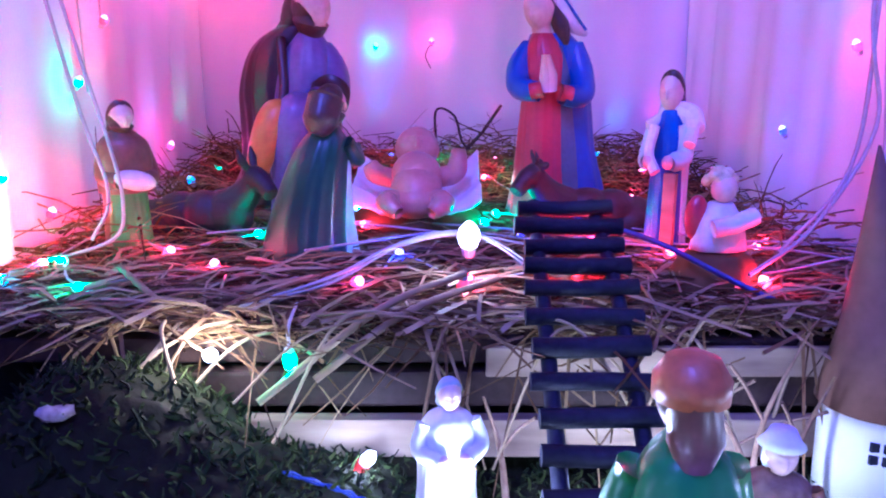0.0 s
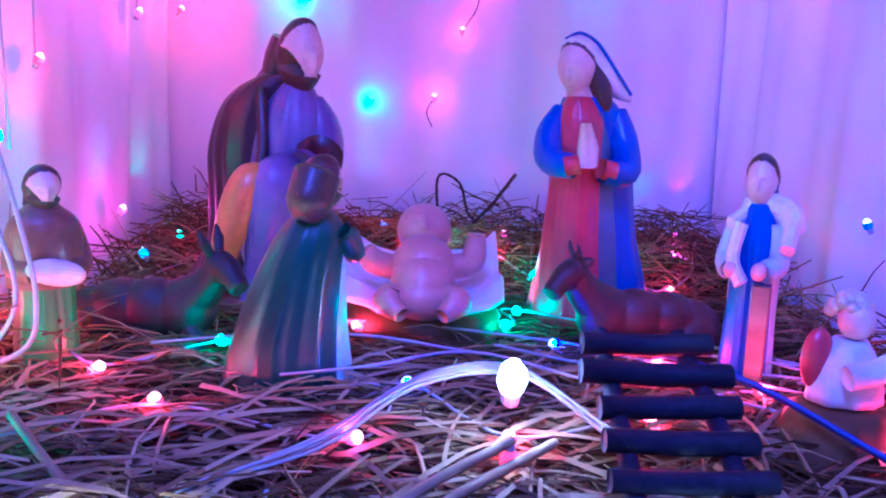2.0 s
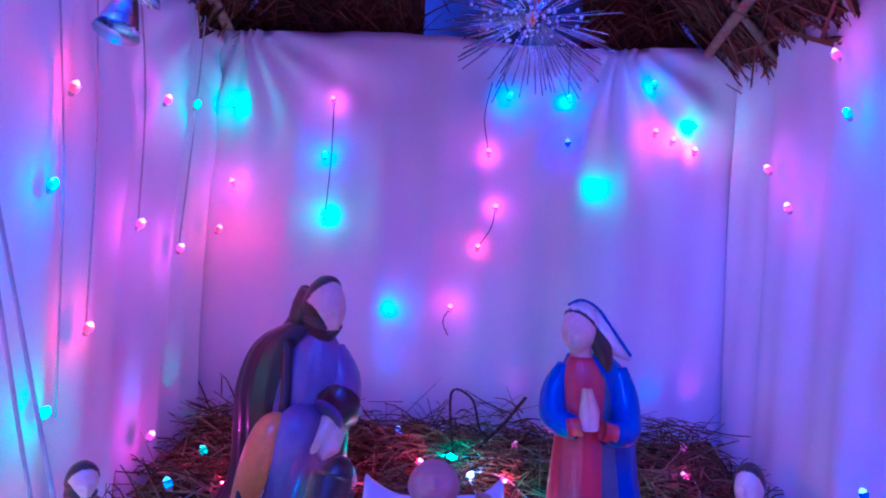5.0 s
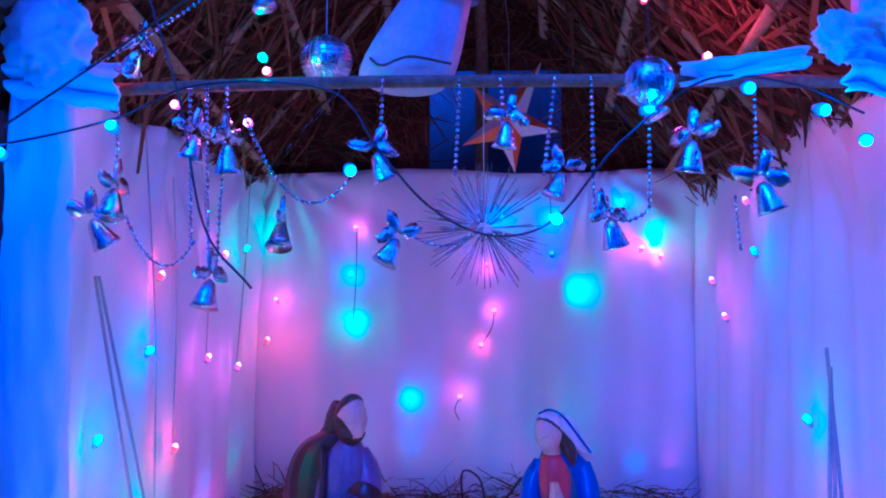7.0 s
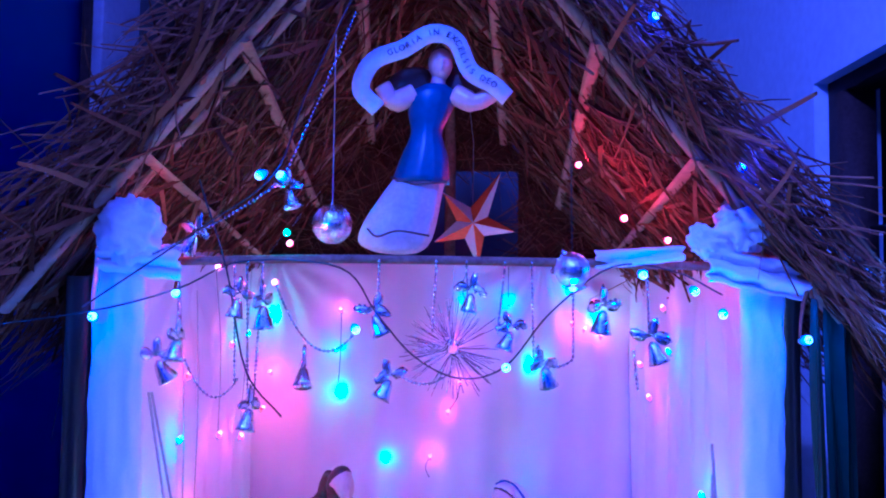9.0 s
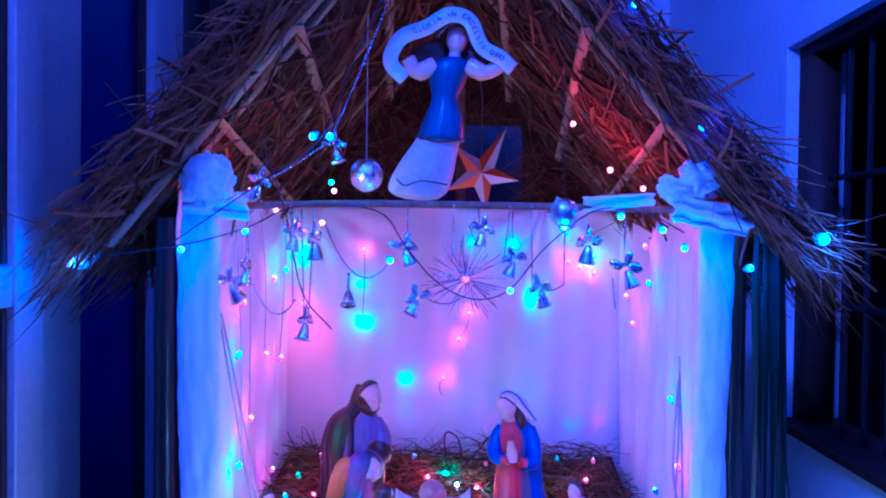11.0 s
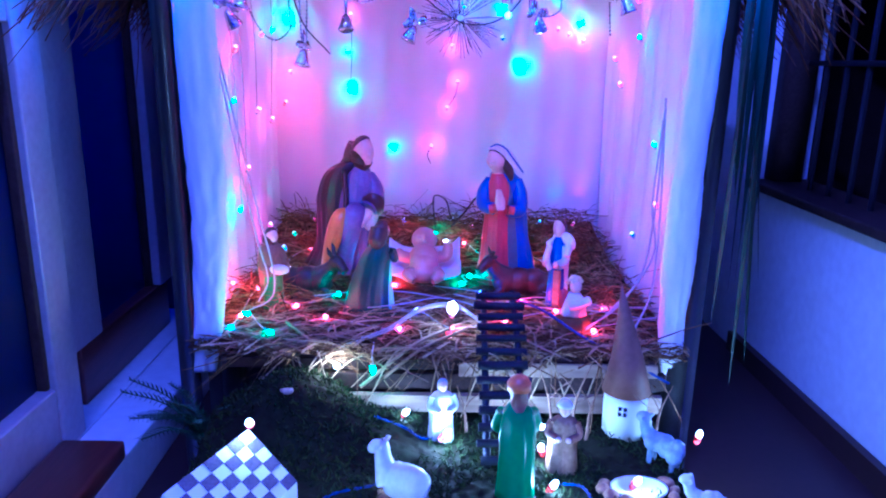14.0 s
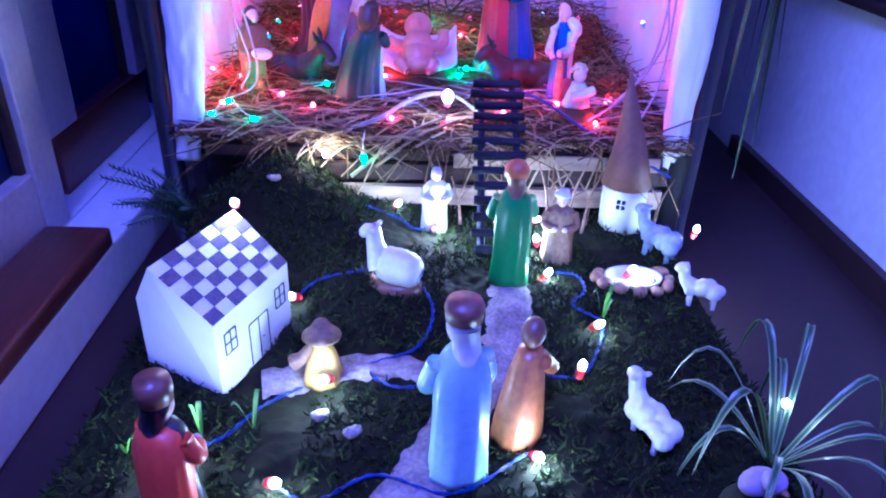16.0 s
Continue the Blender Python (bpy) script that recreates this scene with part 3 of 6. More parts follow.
for side, nm in ((-1, "left"), (1, "right")):
    e, n = slope(side)
    roof = thing("thatch_roof", (0, 0, 0), "shaggy brown straw thatch slope on bamboo slats", "roof", "slopes of the thatch roof")
    bm = bmesh.new()
    vs = [Vector((AX, y, AZ)) + e * s + n * h for h in (0.005, 0.03) for y in (Y0 + 0.05, Y1) for s in (0.0, 0.97)]
    vv = [bm.verts.new(v) for v in vs]
    for q in ((0, 1, 3, 2), (4, 6, 7, 5), (0, 4, 5, 1), (2, 3, 7, 6), (0, 2, 6, 4), (1, 5, 7, 3)):
        bm.faces.new([vv[i] for i in q])
    part("thatch_core", bm, material("thatch_core", (0.10, 0.05, 0.025), (0.045, 0.022, 0.012), 60, 0.9, bump=1.0, stretch=(0.3, 1, 0.3)), roof, smooth=False)
    seeds = []
    ed = e.normalized()
    for k in range(4300):
        s, y = near(-0.02, 0.98), near(Y0 - 0.02, Y1)
        top = R.random() < 0.42
        h = near(0.028, 0.055) if top else near(-0.016, 0.006)
        d = ed + Vector((0, near(-0.5, 0.5), 0)) + n * near(-0.12, 0.12)
        if R.random() < 0.25:
            d = Vector((0, near(-1, 1), 0)) + ed * near(-0.8, 0.8) + n * near(-0.1, 0.1)
        p = Vector((AX, y, AZ)) + e * s + n * h
        seeds.append((p, d, near(0.05, 0.20), near(0.0009, 0.0024), n * near(-0.012, 0.012)))
    for k in range(620):     # frayed front edge and eaves
        s = near(0.0, 1.0)
        p = Vector((AX, Y0 + near(0.0, 0.06), AZ)) + e * s + n * near(-0.01, 0.05)
        seeds.append((p, ed * near(0.2, 1) + Vector((0, near(-0.9, 0.2), 0)) + n * near(-0.3, 0.22), near(0.04, 0.12), near(0.001, 0.0026), n * near(-0.01, 0.01)))
    for k in range(760):     # broad dry leaf strips
        under = R.random() < 0.65
        s, y = near(0.0, 0.95), near(Y0, Y1)
        p = Vector((AX, y, AZ)) + e * s + n * (near(-0.022, -0.008) if under else near(0.035, 0.06))
        d = ed * near(-1, 1) + Vector((0, near(-1, 1), 0)) + n * near(-0.12, 0.12)
        seeds.append((p, d, near(0.06, 0.20), near(0.0026, 0.006), n * near(-0.008, 0.008)))
    for k in range(330):
        p = Vector((AX, near(Y0, Y1), AZ)) + e * near(0.9, 1.0) + n * near(-0.01, 0.05)
        seeds.append((p, ed + Vector((near(-.3, .3), near(-0.6, 0.6), near(-0.7, 0.0))), near(0.03, 0.075), near(0.001, 0.0024), Vector((0, 0, near(-0.02, 0)))))
    ob = stalks("straw", seeds, THATCH)
    ob.parent = roof
    ob["kind"] = "stuff"
    for y in (0.62, 0.95, 1.3):
        q = [Vector((AX, y, AZ)) + e * s - n * 0.012 for s in (0.02, 0.5, 0.95)]
        bm = bmesh.new()
        tube(bm, q, 0.012, seg=6, flat=0.4)
        part("rafter", bm, BAMBOO, roof)
    for s in (0.25, 0.5, 0.72):
        q = [Vector((AX, y, AZ)) + e * (s + 0.16 * (y - 1.0)) - n * 0.02 for y in (Y0 + 0.04, 1.0, Y1)]
        bm = bmesh.new()
        tube(bm, q, 0.011, seg=6, flat=0.35)
        part("batten", bm, BAMBOO, roof)
    q = [Vector((AX, Y0 + 0.05, AZ)) + e * s - n * 0.016 for s in (0.0, 0.5, 0.95)]
    bm = bmesh.new()
    tube(bm, q, 0.014, seg=6, flat=0.5)
    part("barge_pole", bm, BAMBOO, roof)

gable = thing("thatch_gable", (0, 0, 0), "straw filling of the rear gable with a dark gap", "roof")
seeds = []
for k in range(2600):
    x, z = near(-0.50, 0.50), near(1.0, 1.5)
    lim = AZ - abs(x - AX) * (AZ - EZ) / EX
    if z > lim - 0.01 or (-0.10 < x < 0.20 and z < 1.27):
        continue
    seeds.append((Vector((x, 1.50 + near(-0.02, 0.02), z)), Vector((near(-1, 1), near(-.15, .15), near(-1, 1))), near(0.04, 0.12), near(0.001, 0.0024), Vector((0, near(-.012, .01), 0))))
ob = stalks("straw", seeds, THATCH)
ob.parent = gable
ob["kind"] = "stuff"
for x0, x1, z0, z1 in ((-0.47, -0.10, 1.0, 1.03), (0.20, 0.45, 1.0, 1.05), (-0.10, 0.20, 1.27, 1.33)):
    def roofz(x):
        return AZ - abs(x - AX) * (AZ - EZ) / EX - 0.012
    bm = bmesh.new()
    ring = [(x0, z0), (x1, z0)] + [(x1 + (x0 - x1) * i / 8, max(z0 + 0.004, roofz(x1 + (x0 - x1) * i / 8))) for i in range(9)]
    v0, v1 = [bm.verts.new((x, 1.512, z)) for x, z in ring], [bm.verts.new((x, 1.524, z)) for x, z in ring]
    bm.faces.new(v0)
    bm.faces.new(v1[::-1])
    for i in range(len(ring)):
        j = (i + 1) % len(ring)
        bm.faces.new((v0[j], v0[i], v1[i], v1[j]))
    part("thatch_backing", bm, MATS["thatch_core"], gable, smooth=False)

bm = bmesh.new()
tube(bm, [(0.02, 1.49, 0.99), (0.02, 1.49, 1.3), (0.01, 1.49, 1.56)], 0.014, seg=8)
tagged(link("rear_pole", bm, STICK), "upright wooden pole at the back of the roof", "pole")
# front left pole also stands in for the dark gap behind the post
for y in (0.56, 1.48):
    for sx in (-1, 1):
        bm = bmesh.new()
        tube(bm, [(sx * 0.474, y + 0.05, 0.0), (sx * 0.476, y + 0.05, 0.5), (sx * 0.478, y + 0.05, 0.97)], 0.02, seg=8)
        tagged(link("corner_pole", bm, BLACKP), "dark wooden corner pole carrying the thatch roof", "pole", "corner poles of the crib")

# ---------------------------------------------------------------- straw bed on the platform
def bed(x, y):
    """Height of the straw bed."""
    return PF + 0.014 + 0.050 * max(0, (y - 1.13) / 0.3) + 0.012 * noise.noise((x * 6, y * 6, 3)) + 0.03 * max(0, abs(x) - 0.30)


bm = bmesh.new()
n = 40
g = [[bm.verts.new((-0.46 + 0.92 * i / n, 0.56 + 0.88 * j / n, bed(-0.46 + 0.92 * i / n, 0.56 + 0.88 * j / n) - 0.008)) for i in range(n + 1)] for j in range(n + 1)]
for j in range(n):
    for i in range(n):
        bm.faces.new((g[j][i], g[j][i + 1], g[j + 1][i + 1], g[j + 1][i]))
# near-black base colour holds the shade between the stalks
straw = tagged(link("straw_bed", bm, material("straw_gap_shade", (0.035, 0.017, 0.008), (0.014, 0.007, 0.004), 70, 0.95, bump=1.0)), "loose dry straw spread thickly over the platform", "straw", kind="stuff")
seeds = []
for k in range(4200):
    x, y = near(-0.45, 0.45), 0.545 + 0.89 * R.random() ** 1.4
    a = R.gauss(0, 0.55) + (math.pi if R.random() < .5 else 0)
    d = Vector((math.cos(a), math.sin(a), near(-0.10, 0.20)))
    length = min(near(0.03, 0.13), max(0.03, 1.6 * (0.46 - abs(x))))
    seeds.append((Vector((x, y, bed(x, y) + near(-0.008, 0.010))) - d * length / 2, d, length, near(0.0008, 0.0021), Vector((near(-.01, .01), near(-.01, .01), near(0, 0.012)))))
for k in range(2100):       # heaps along the back and sides
    x, y = near(-0.44, 0.44), near(1.12, 1.43)
    if R.random() < .35:
        x, y = R.choice((-1, 1)) * near(0.33, 0.44), near(0.75, 1.4)
    d = Vector((near(-1, 1), near(-1, 1), near(-0.4, 0.35)))
    seeds.append((Vector((x, y, bed(x, y) + near(0, 0.048))), d, near(0.03, 0.11), near(0.0008, 0.0020), Vector((0, 0, near(-.005, .012)))))
for k in range(130):       # stalks hanging over the front edge
    x = near(-0.36, 0.38)
    d = Vector((near(-1, 1), near(-0.9, -0.1), near(-0.9, 0.2)))
    seeds.append((Vector((x, near(0.53, 0.60), bed(x, 0.56) + near(-0.004, 0.01))), d, near(0.05, 0.15), near(0.0008, 0.0022), Vector((0, 0, near(-.01, .012)))))
pale = []
for k in range(280):       # thick pale stalks scattered on top near the opening
    x, y = near(-0.40, 0.40), near(0.545, 0.80)
    a = R.gauss(0.3, 0.8)
    d = Vector((math.cos(a), math.sin(a), near(-0.12, 0.22)))
    length = min(near(0.04, 0.13), max(0.03, 1.6 * (0.46 - abs(x))))
    pale.append((Vector((x, y, bed(x, y) + near(0.004, 0.016))) - d * length / 2, d, length, near(0.0014, 0.0029), Vector((near(-.008, .008), near(-.008, .008), near(0, 0.012)))))
ob = stalks("pale_stalks", pale, varied("pale_straw", [(0.20, 0.12, 0.055), (0.46, 0.35, 0.19), (0.30, 0.20, 0.10)], 0.55))
ob.parent = straw
ob["kind"] = "stuff"
ob = stalks("straw_stalks", seeds, STRAW)
ob.parent = straw
ob["kind"] = "stuff"

twig = bmesh.new()
for a in (((0.02, 0.60, 0.30), (-0.05, 0.545, 0.285), (-0.14, 0.50, 0.225)), ((0.05, 0.62, 0.29), (-0.03, 0.55, 0.28), (-0.10, 0.52, 0.235)), ((-0.29, 0.62, 0.30), (-0.25, 0.585, 0.285), (-0.21, 0.555, 0.27))):
    tube(twig, curve(a, 6), 0.0032, seg=6)
for k in range(22):        # loose curved stalks that hang over the edge
    x, y = near(-0.33, 0.36), near(0.535, 0.60)
    w, z = near(-0.13, 0.13), bed(0, 0.57)
    tube(twig, curve([(x, y, z + near(0.0, 0.02)), (x + w * 0.5, y - near(0.02, 0.04), z + near(-0.01, 0.02)), (x + w, y - near(0.04, 0.06), z - near(0.02, 0.10))], 7), [near(0.0010, 0.0018)] * 15, seg=5)
tagged(link("dry_stalk", twig, MATS["pale_straw"]), "long thick dry stalks lying over the straw edge", "stalk", kind="stuff")


# ---------------------------------------------------------------- painted figures (one plain mesh each)
def bust(bm, c, r, yaw=0, pitch=0, skin=0, hair=1, beard=False, veil=None, line=0.20, full=0.10):
    """A plain modelled head that looks to -y, turned by yaw and bowed by pitch."""
    m = Matrix.Translation(c) @ Matrix.Rotation(radians(yaw), 4, "Z") @ Matrix.Rotation(radians(pitch), 4, "X")
    res = bmesh.ops.create_uvsphere(bm, u_segments=80, v_segments=64, radius=1.0)
    faces = {f for v in res["verts"] for f in v.link_faces}

    def region(d):
        h = 0.62 * d.z + 0.85 * d.y
        if veil is not None and h > line + 0.14:
            return veil
        if h > line:
            return hair
        if beard and d.z < -0.40 + 0.95 * max(0.0, abs(d.x) - 0.30):
            return hair
        return skin

    for f in faces:
        f.material_index = region(f.calc_center_median().normalized())
    for v in res["verts"]:
        d = v.co.copy()
        k = 1.0
        if d.y < 0:
            k += 0.20 * math.exp(-((d.x / 0.13) ** 2 + ((d.z + 0.10 + 0.10 * (d.z < -0.10)) / (0.26 if d.z > -0.12 else 0.10)) ** 2))
            for e in (-0.34, 0.34):
                k -= 0.075 * math.exp(-(((d.x - e) / 0.19) ** 2 + ((d.z - 0.10) / 0.11) ** 2))
            k += 0.04 * math.exp(-((d.x / 0.5) ** 2 + ((d.z - 0.24) / 0.09) ** 2))
            k += 0.05 * math.exp(-((d.x / 0.22) ** 2 + ((d.z + 0.46) / 0.07) ** 2))
        part_ = region(d)
        if part_ == hair and d.z > -0.3:
            k += full * min(1.0, (0.62 * d.z + 0.85 * d.y - line) * 5 + 0.25)
        elif part_ == hair:
            k += 0.07
        elif part_ == veil:
            k += full + 0.12 * min(1.0, (0.62 * d.z + 0.85 * d.y - line - 0.14) * 8 + 0.3)
        slim = 1 - 0.22 * max(0, -d.z) ** 1.5
        v.co = m @ Vector((d.x * r[0] * k * slim, d.y * r[1] * k, d.z * r[2] * k))


def joseph():
    bm = bmesh.new()
    # 0 maroon 1 lilac 2 ochre 3 skin 4 hair 5 base
    loft(bm, [(0.0, 0.0, 0.0, 0.104, 0.075), (0.0, 0, 0.012, 0.102, 0.073), (-0.005, 0, 0.022, 0.085, 0.062)], 28, 5)
    loft(bm, [(-0.020, 0.015, 0.015, 0.080, 0.072), (-0.014, 0.018, 0.05, 0.066, 0.066), (-0.008, 0.022, 0.08, 0.063, 0.056), (-0.008, 0.022, 0.15, 0.061, 0.050), (-0.008, 0.020, 0.19, 0.060, 0.046), (-0.002, 0.016, 0.235, 0.053, 0.040), (0.008, 0.010, 0.262, 0.042, 0.034), (0.024, 0.002, 0.281, 0.024, 0.022)], 48, 0, 11, 0.10)
    loft(bm, [(0.022, -0.010, 0.02, 0.052, 0.046), (0.028, -0.012, 0.10, 0.047, 0.042), (0.036, -0.014, 0.17, 0.047, 0.040), (0.039, -0.014, 0.215, 0.042, 0.036), (0.040, -0.010, 0.247, 0.034, 0.028), (0.043, -0.008, 0.270, 0.018, 0.018)], 48, 1, 9, 0.09)
    tube(bm, curve([(0.014, -0.056, 0.170), (0.000, -0.074, 0.156), (-0.020, -0.080, 0.095), (-0.044, -0.074, 0.014)], 6), [0.010 + 0.014 * math.sin(math.pi * min(1, i / 17)) for i in range(19)], 2, 12, 0.8)
    tube(bm, curve([(0.044, -0.045, 0.172), (0.030, -0.068, 0.156), (0.018, -0.072, 0.095), (0.006, -0.068, 0.018)], 6), [0.018 + 0.010 * math.sin(math.pi * min(1, i / 14)) for i in range(19)], 1, 12)
    tube(bm, curve([(0.066, -0.012, 0.150), (0.066, -0.022, 0.09), (0.060, -0.022, 0.018)], 6), 0.021, 0, 10)
    tube(bm, curve([(0.058, -0.004, 0.247), (0.076, -0.014, 0.215), (0.078, -0.034, 0.182)], 6), [0.019, 0.020, 0.021, 0.021, 0.022, 0.022, 0.023, 0.023, 0.024, 0.024, 0.025, 0.025, 0.025], 1, 12)
    tube(bm, [(0.078, -0.030, 0.192), (0.074, -0.044, 0.180), (0.066, -0.052, 0.172)], [0.026, 0.031, 0.022], 0, 16)
    tube(bm, [(0.072, -0.046, 0.180), (0.064, -0.056, 0.172)], [0.023, 0.024], 1, 16)
    tube(bm, curve([(0.070, -0.052, 0.168), (0.050, -0.070, 0.142), (0.024, -0.078, 0.146)], 5), [0.013, 0.013, 0.0125, 0.012, 0.0115, 0.011, 0.011, 0.011, 0.012, 0.012, 0.007], 3, 12)
    tube(bm, [(0.078, -0.052, 0.160), (0.074, -0.066, 0.140), (0.062, -0.074, 0.130)], [0.012, 0.012, 0.007], 3, 12)
    tube(bm, [(0.032, 0.000, 0.235), (0.040, -0.006, 0.262), (0.046, -0.010, 0.285)], [0.022, 0.018, 0.017], 3, 14)
    bust(bm, (0.049, -0.016, 0.300), (0.0250, 0.031, 0.042), 40, 14, 3, 4, True, line=0.34)
    tube(bm, curve([(0.030, 0.000, 0.322), (0.020, 0.004, 0.300), (0.012, 0.006, 0.280), (-0.006, 0.004, 0.268)], 5), [0.017, 0.018, 0.018, 0.018, 0.018, 0.018, 0.017, 0.017, 0.017, 0.016, 0.016, 0.015, 0.014, 0.012, 0.010, 0.005], 4, 18)
    tube(bm, curve([(0.006, -0.030, 0.262), (0.012, -0.050, 0.20), (0.010, -0.062, 0.165)], 6), 0.007, 0, 8)
    ob = link("kneeling_man_figurine", bm, [MAROON, LILAC, ORANGE, SKIN, HAIR, BROWNP])
    return tagged(ob, "painted plaster kneeling bearded man in maroon cloak and lilac robe", "figurine", "crib figurines")


ob = joseph()
ob.matrix_basis = pose(-0.236, 1.08, 0.262)


def mary():
    bm = bmesh.new()
    # 0 blue 1 red 2 white 3 skin 4 hair 5 lining
    loft(bm, [(0.020, 0.012, 0.0, 0.068, 0.058), (0.018, 0.012, 0.05, 0.062, 0.052), (0.012, 0.012, 0.105, 0.053, 0.044), (0.008, 0.012, 0.165, 0.049, 0.040), (0.004, 0.010, 0.215, 0.044, 0.034), (0.000, 0.006, 0.245, 0.038, 0.028), (-0.006, 0.002, 0.262, 0.028, 0.020)], 48, 0, 9, 0.10)
    loft(bm, [(-0.006, -0.006, 0.0, 0.060, 0.050), (-0.005, -0.006, 0.06, 0.050, 0.044), (-0.004, -0.005, 0.13, 0.040, 0.036), (-0.006, -0.004, 0.20, 0.034, 0.030), (-0.010, -0.004, 0.245, 0.026, 0.024)], 24, 5, 6, 0.05)
    loft(bm, [(-0.016, -0.018, 0.0, 0.045, 0.046), (-0.016, -0.018, 0.05, 0.040, 0.040), (-0.016, -0.015, 0.12, 0.034, 0.035), (-0.015, -0.012, 0.19, 0.029, 0.031), (-0.015, -0.010, 0.235, 0.027, 0.025), (-0.018, -0.008, 0.262, 0.015, 0.015)], 44, 1, 10, 0.10)
    for sx, pts in ((-1, [(-0.034, 0.0, 0.246), (-0.050, -0.014, 0.215), (-0.050, -0.034, 0.190), (-0.026, -0.052, 0.184)]), (1, [(0.028, 0.0, 0.246), (0.036, -0.016, 0.208), (0.032, -0.040, 0.180), (0.004, -0.054, 0.180)])):
        tube(bm, curve(pts, 6), [0.013, 0.014, 0.015, 0.016, 0.0165, 0.017, 0.017, 0.017, 0.017, 0.017, 0.017, 0.017, 0.0165, 0.016, 0.0155, 0.015, 0.0145, 0.014, 0.013], 0, 14)
        p = pts[-1]
        tube(bm, [(p[0] + sx * 0.012, p[1], p[2]), (p[0] - sx * 0.004, p[1] - 0.004, p[2] + 0.004)], 0.0115, 1, 10)
    for dx in (-0.003, 0.003):
        tube(bm, [(-0.014 + dx, -0.056, 0.186), (-0.016 + dx, -0.062, 0.205), (-0.020 + dx, -0.060, 0.232)], [0.008, 0.009, 0.003], 3, 10)
    tube(bm, [(-0.014, -0.006, 0.240), (-0.018, -0.008, 0.258), (-0.022, -0.010, 0.280)], [0.018, 0.0135, 0.013], 3, 12)
    bust(bm, (-0.024, -0.014, 0.294), (0.0205, 0.024, 0.030), -38, 18, 3, 4, veil=2, line=0.18, full=0.05)
    tube(bm, curve([(-0.012, -0.010, 0.300), (0.002, -0.012, 0.280), (0.010, -0.016, 0.258), (0.012, -0.018, 0.246)], 5), [0.012] * 8 + [0.011, 0.010, 0.009, 0.008, 0.007, 0.006, 0.005, 0.004], 4, 10)
    tube(bm, curve([(-0.010, 0.002, 0.312), (0.008, 0.000, 0.294), (0.022, -0.002, 0.276), (0.044, -0.004, 0.260)], 5), [0.018, 0.020, 0.021, 0.0215, 0.0215, 0.021, 0.020, 0.019, 0.018, 0.017, 0.015, 0.013, 0.011, 0.009, 0.006, 0.003], 2, 14, 0.8)
    tube(bm, curve([(-0.040, -0.020, 0.324), (-0.024, -0.020, 0.331), (-0.004, -0.018, 0.322), (0.014, -0.018, 0.300), (0.040, -0.016, 0.266)], 5), 0.0020, 0, 6)
    ob = link("praying_woman_figurine", bm, [BLUEP, REDP, WHITEP, SKIN, HAIR, material("green_lining_paint", (0.10, 0.16, 0.20), (0.07, 0.11, 0.15), 30, 0.35, coat=0.3)])
    return tagged(ob, "painted plaster praying woman in blue cloak and white veil", "figurine", "crib figurines")


ob = mary()
ob.matrix_basis = pose(0.155, 1.03, 0.266)


def standing(name, label, mats, h=0.2, lean=0.0, cap=None, arms=True, width=1.0, beard=False):
    """A small standing robed figurine facing -y. mats: robe, cloak, skin, hair."""
    bm = bmesh.new()
    w = width
    loft(bm, [(0, 0, 0.0, 0.034 * w, 0.030 * w), (0, 0, 0.05, 0.031 * w, 0.027 * w), (0, 0, 0.10, 0.029 * w, 0.024 * w), (0, 0, 0.135, 0.030 * w, 0.022 * w), (0, 0, 0.152, 0.022 * w, 0.018 * w), (0, 0, 0.162, 0.010, 0.010)], 36, 0, 9, 0.11)
    loft(bm, [(0, 0.010, 0.004, 0.037 * w, 0.028 * w), (0, 0.010, 0.06, 0.034 * w, 0.026 * w), (0, 0.008, 0.12, 0.034 * w, 0.024 * w), (0, 0.006, 0.148, 0.027 * w, 0.02 * w), (0, 0.004, 0.16, 0.012, 0.012)], 36, 1, 8, 0.12)
    tube(bm, [(0, 0, 0.148), (0, -0.001, 0.160), (0, -0.002, 0.172)], [0.012, 0.008, 0.008], 2, 10)
    bust(bm, (0, -0.002, 0.180), (0.0145, 0.0165, 0.0205), 0, 4, 2, 3, beard, line=0.12, full=0.16)
    tube(bm, [(0, 0.008, 0.184), (0, 0.014, 0.166), (0, 0.015, 0.152)], [0.013, 0.014, 0.008], 3, 10)
    if arms:
        for s in (-1, 1):
            tube(bm, curve([(s * 0.027 * w, 0, 0.145), (s * 0.035 * w, -0.008, 0.115), (s * 0.016, -0.030, 0.108)], 5), [0.0105] * 10 + [0.008], 1, 10)
            blob(bm, (s * 0.013, -0.032, 0.109), 0.0075, 2)
    if cap:
        for k in cap:
            loft(bm, k[0], 18, k[1])
    k = h / 0.2
    bmesh.ops.scale(bm, vec=(k, k, k), verts=bm.verts)
    bmesh.ops.rotate(bm, matrix=Matrix.Rotation(radians(lean), 3, "X"), verts=bm.verts)
    ob = link(name, bm, mats)
    return tagged(ob, label, "figurine", "crib figurines")


def at(ob, x, y, z, rz=0, rx=0, ry=0):
    ob.matrix_basis = pose(x, y, z, rx, ry, rz)
    return ob


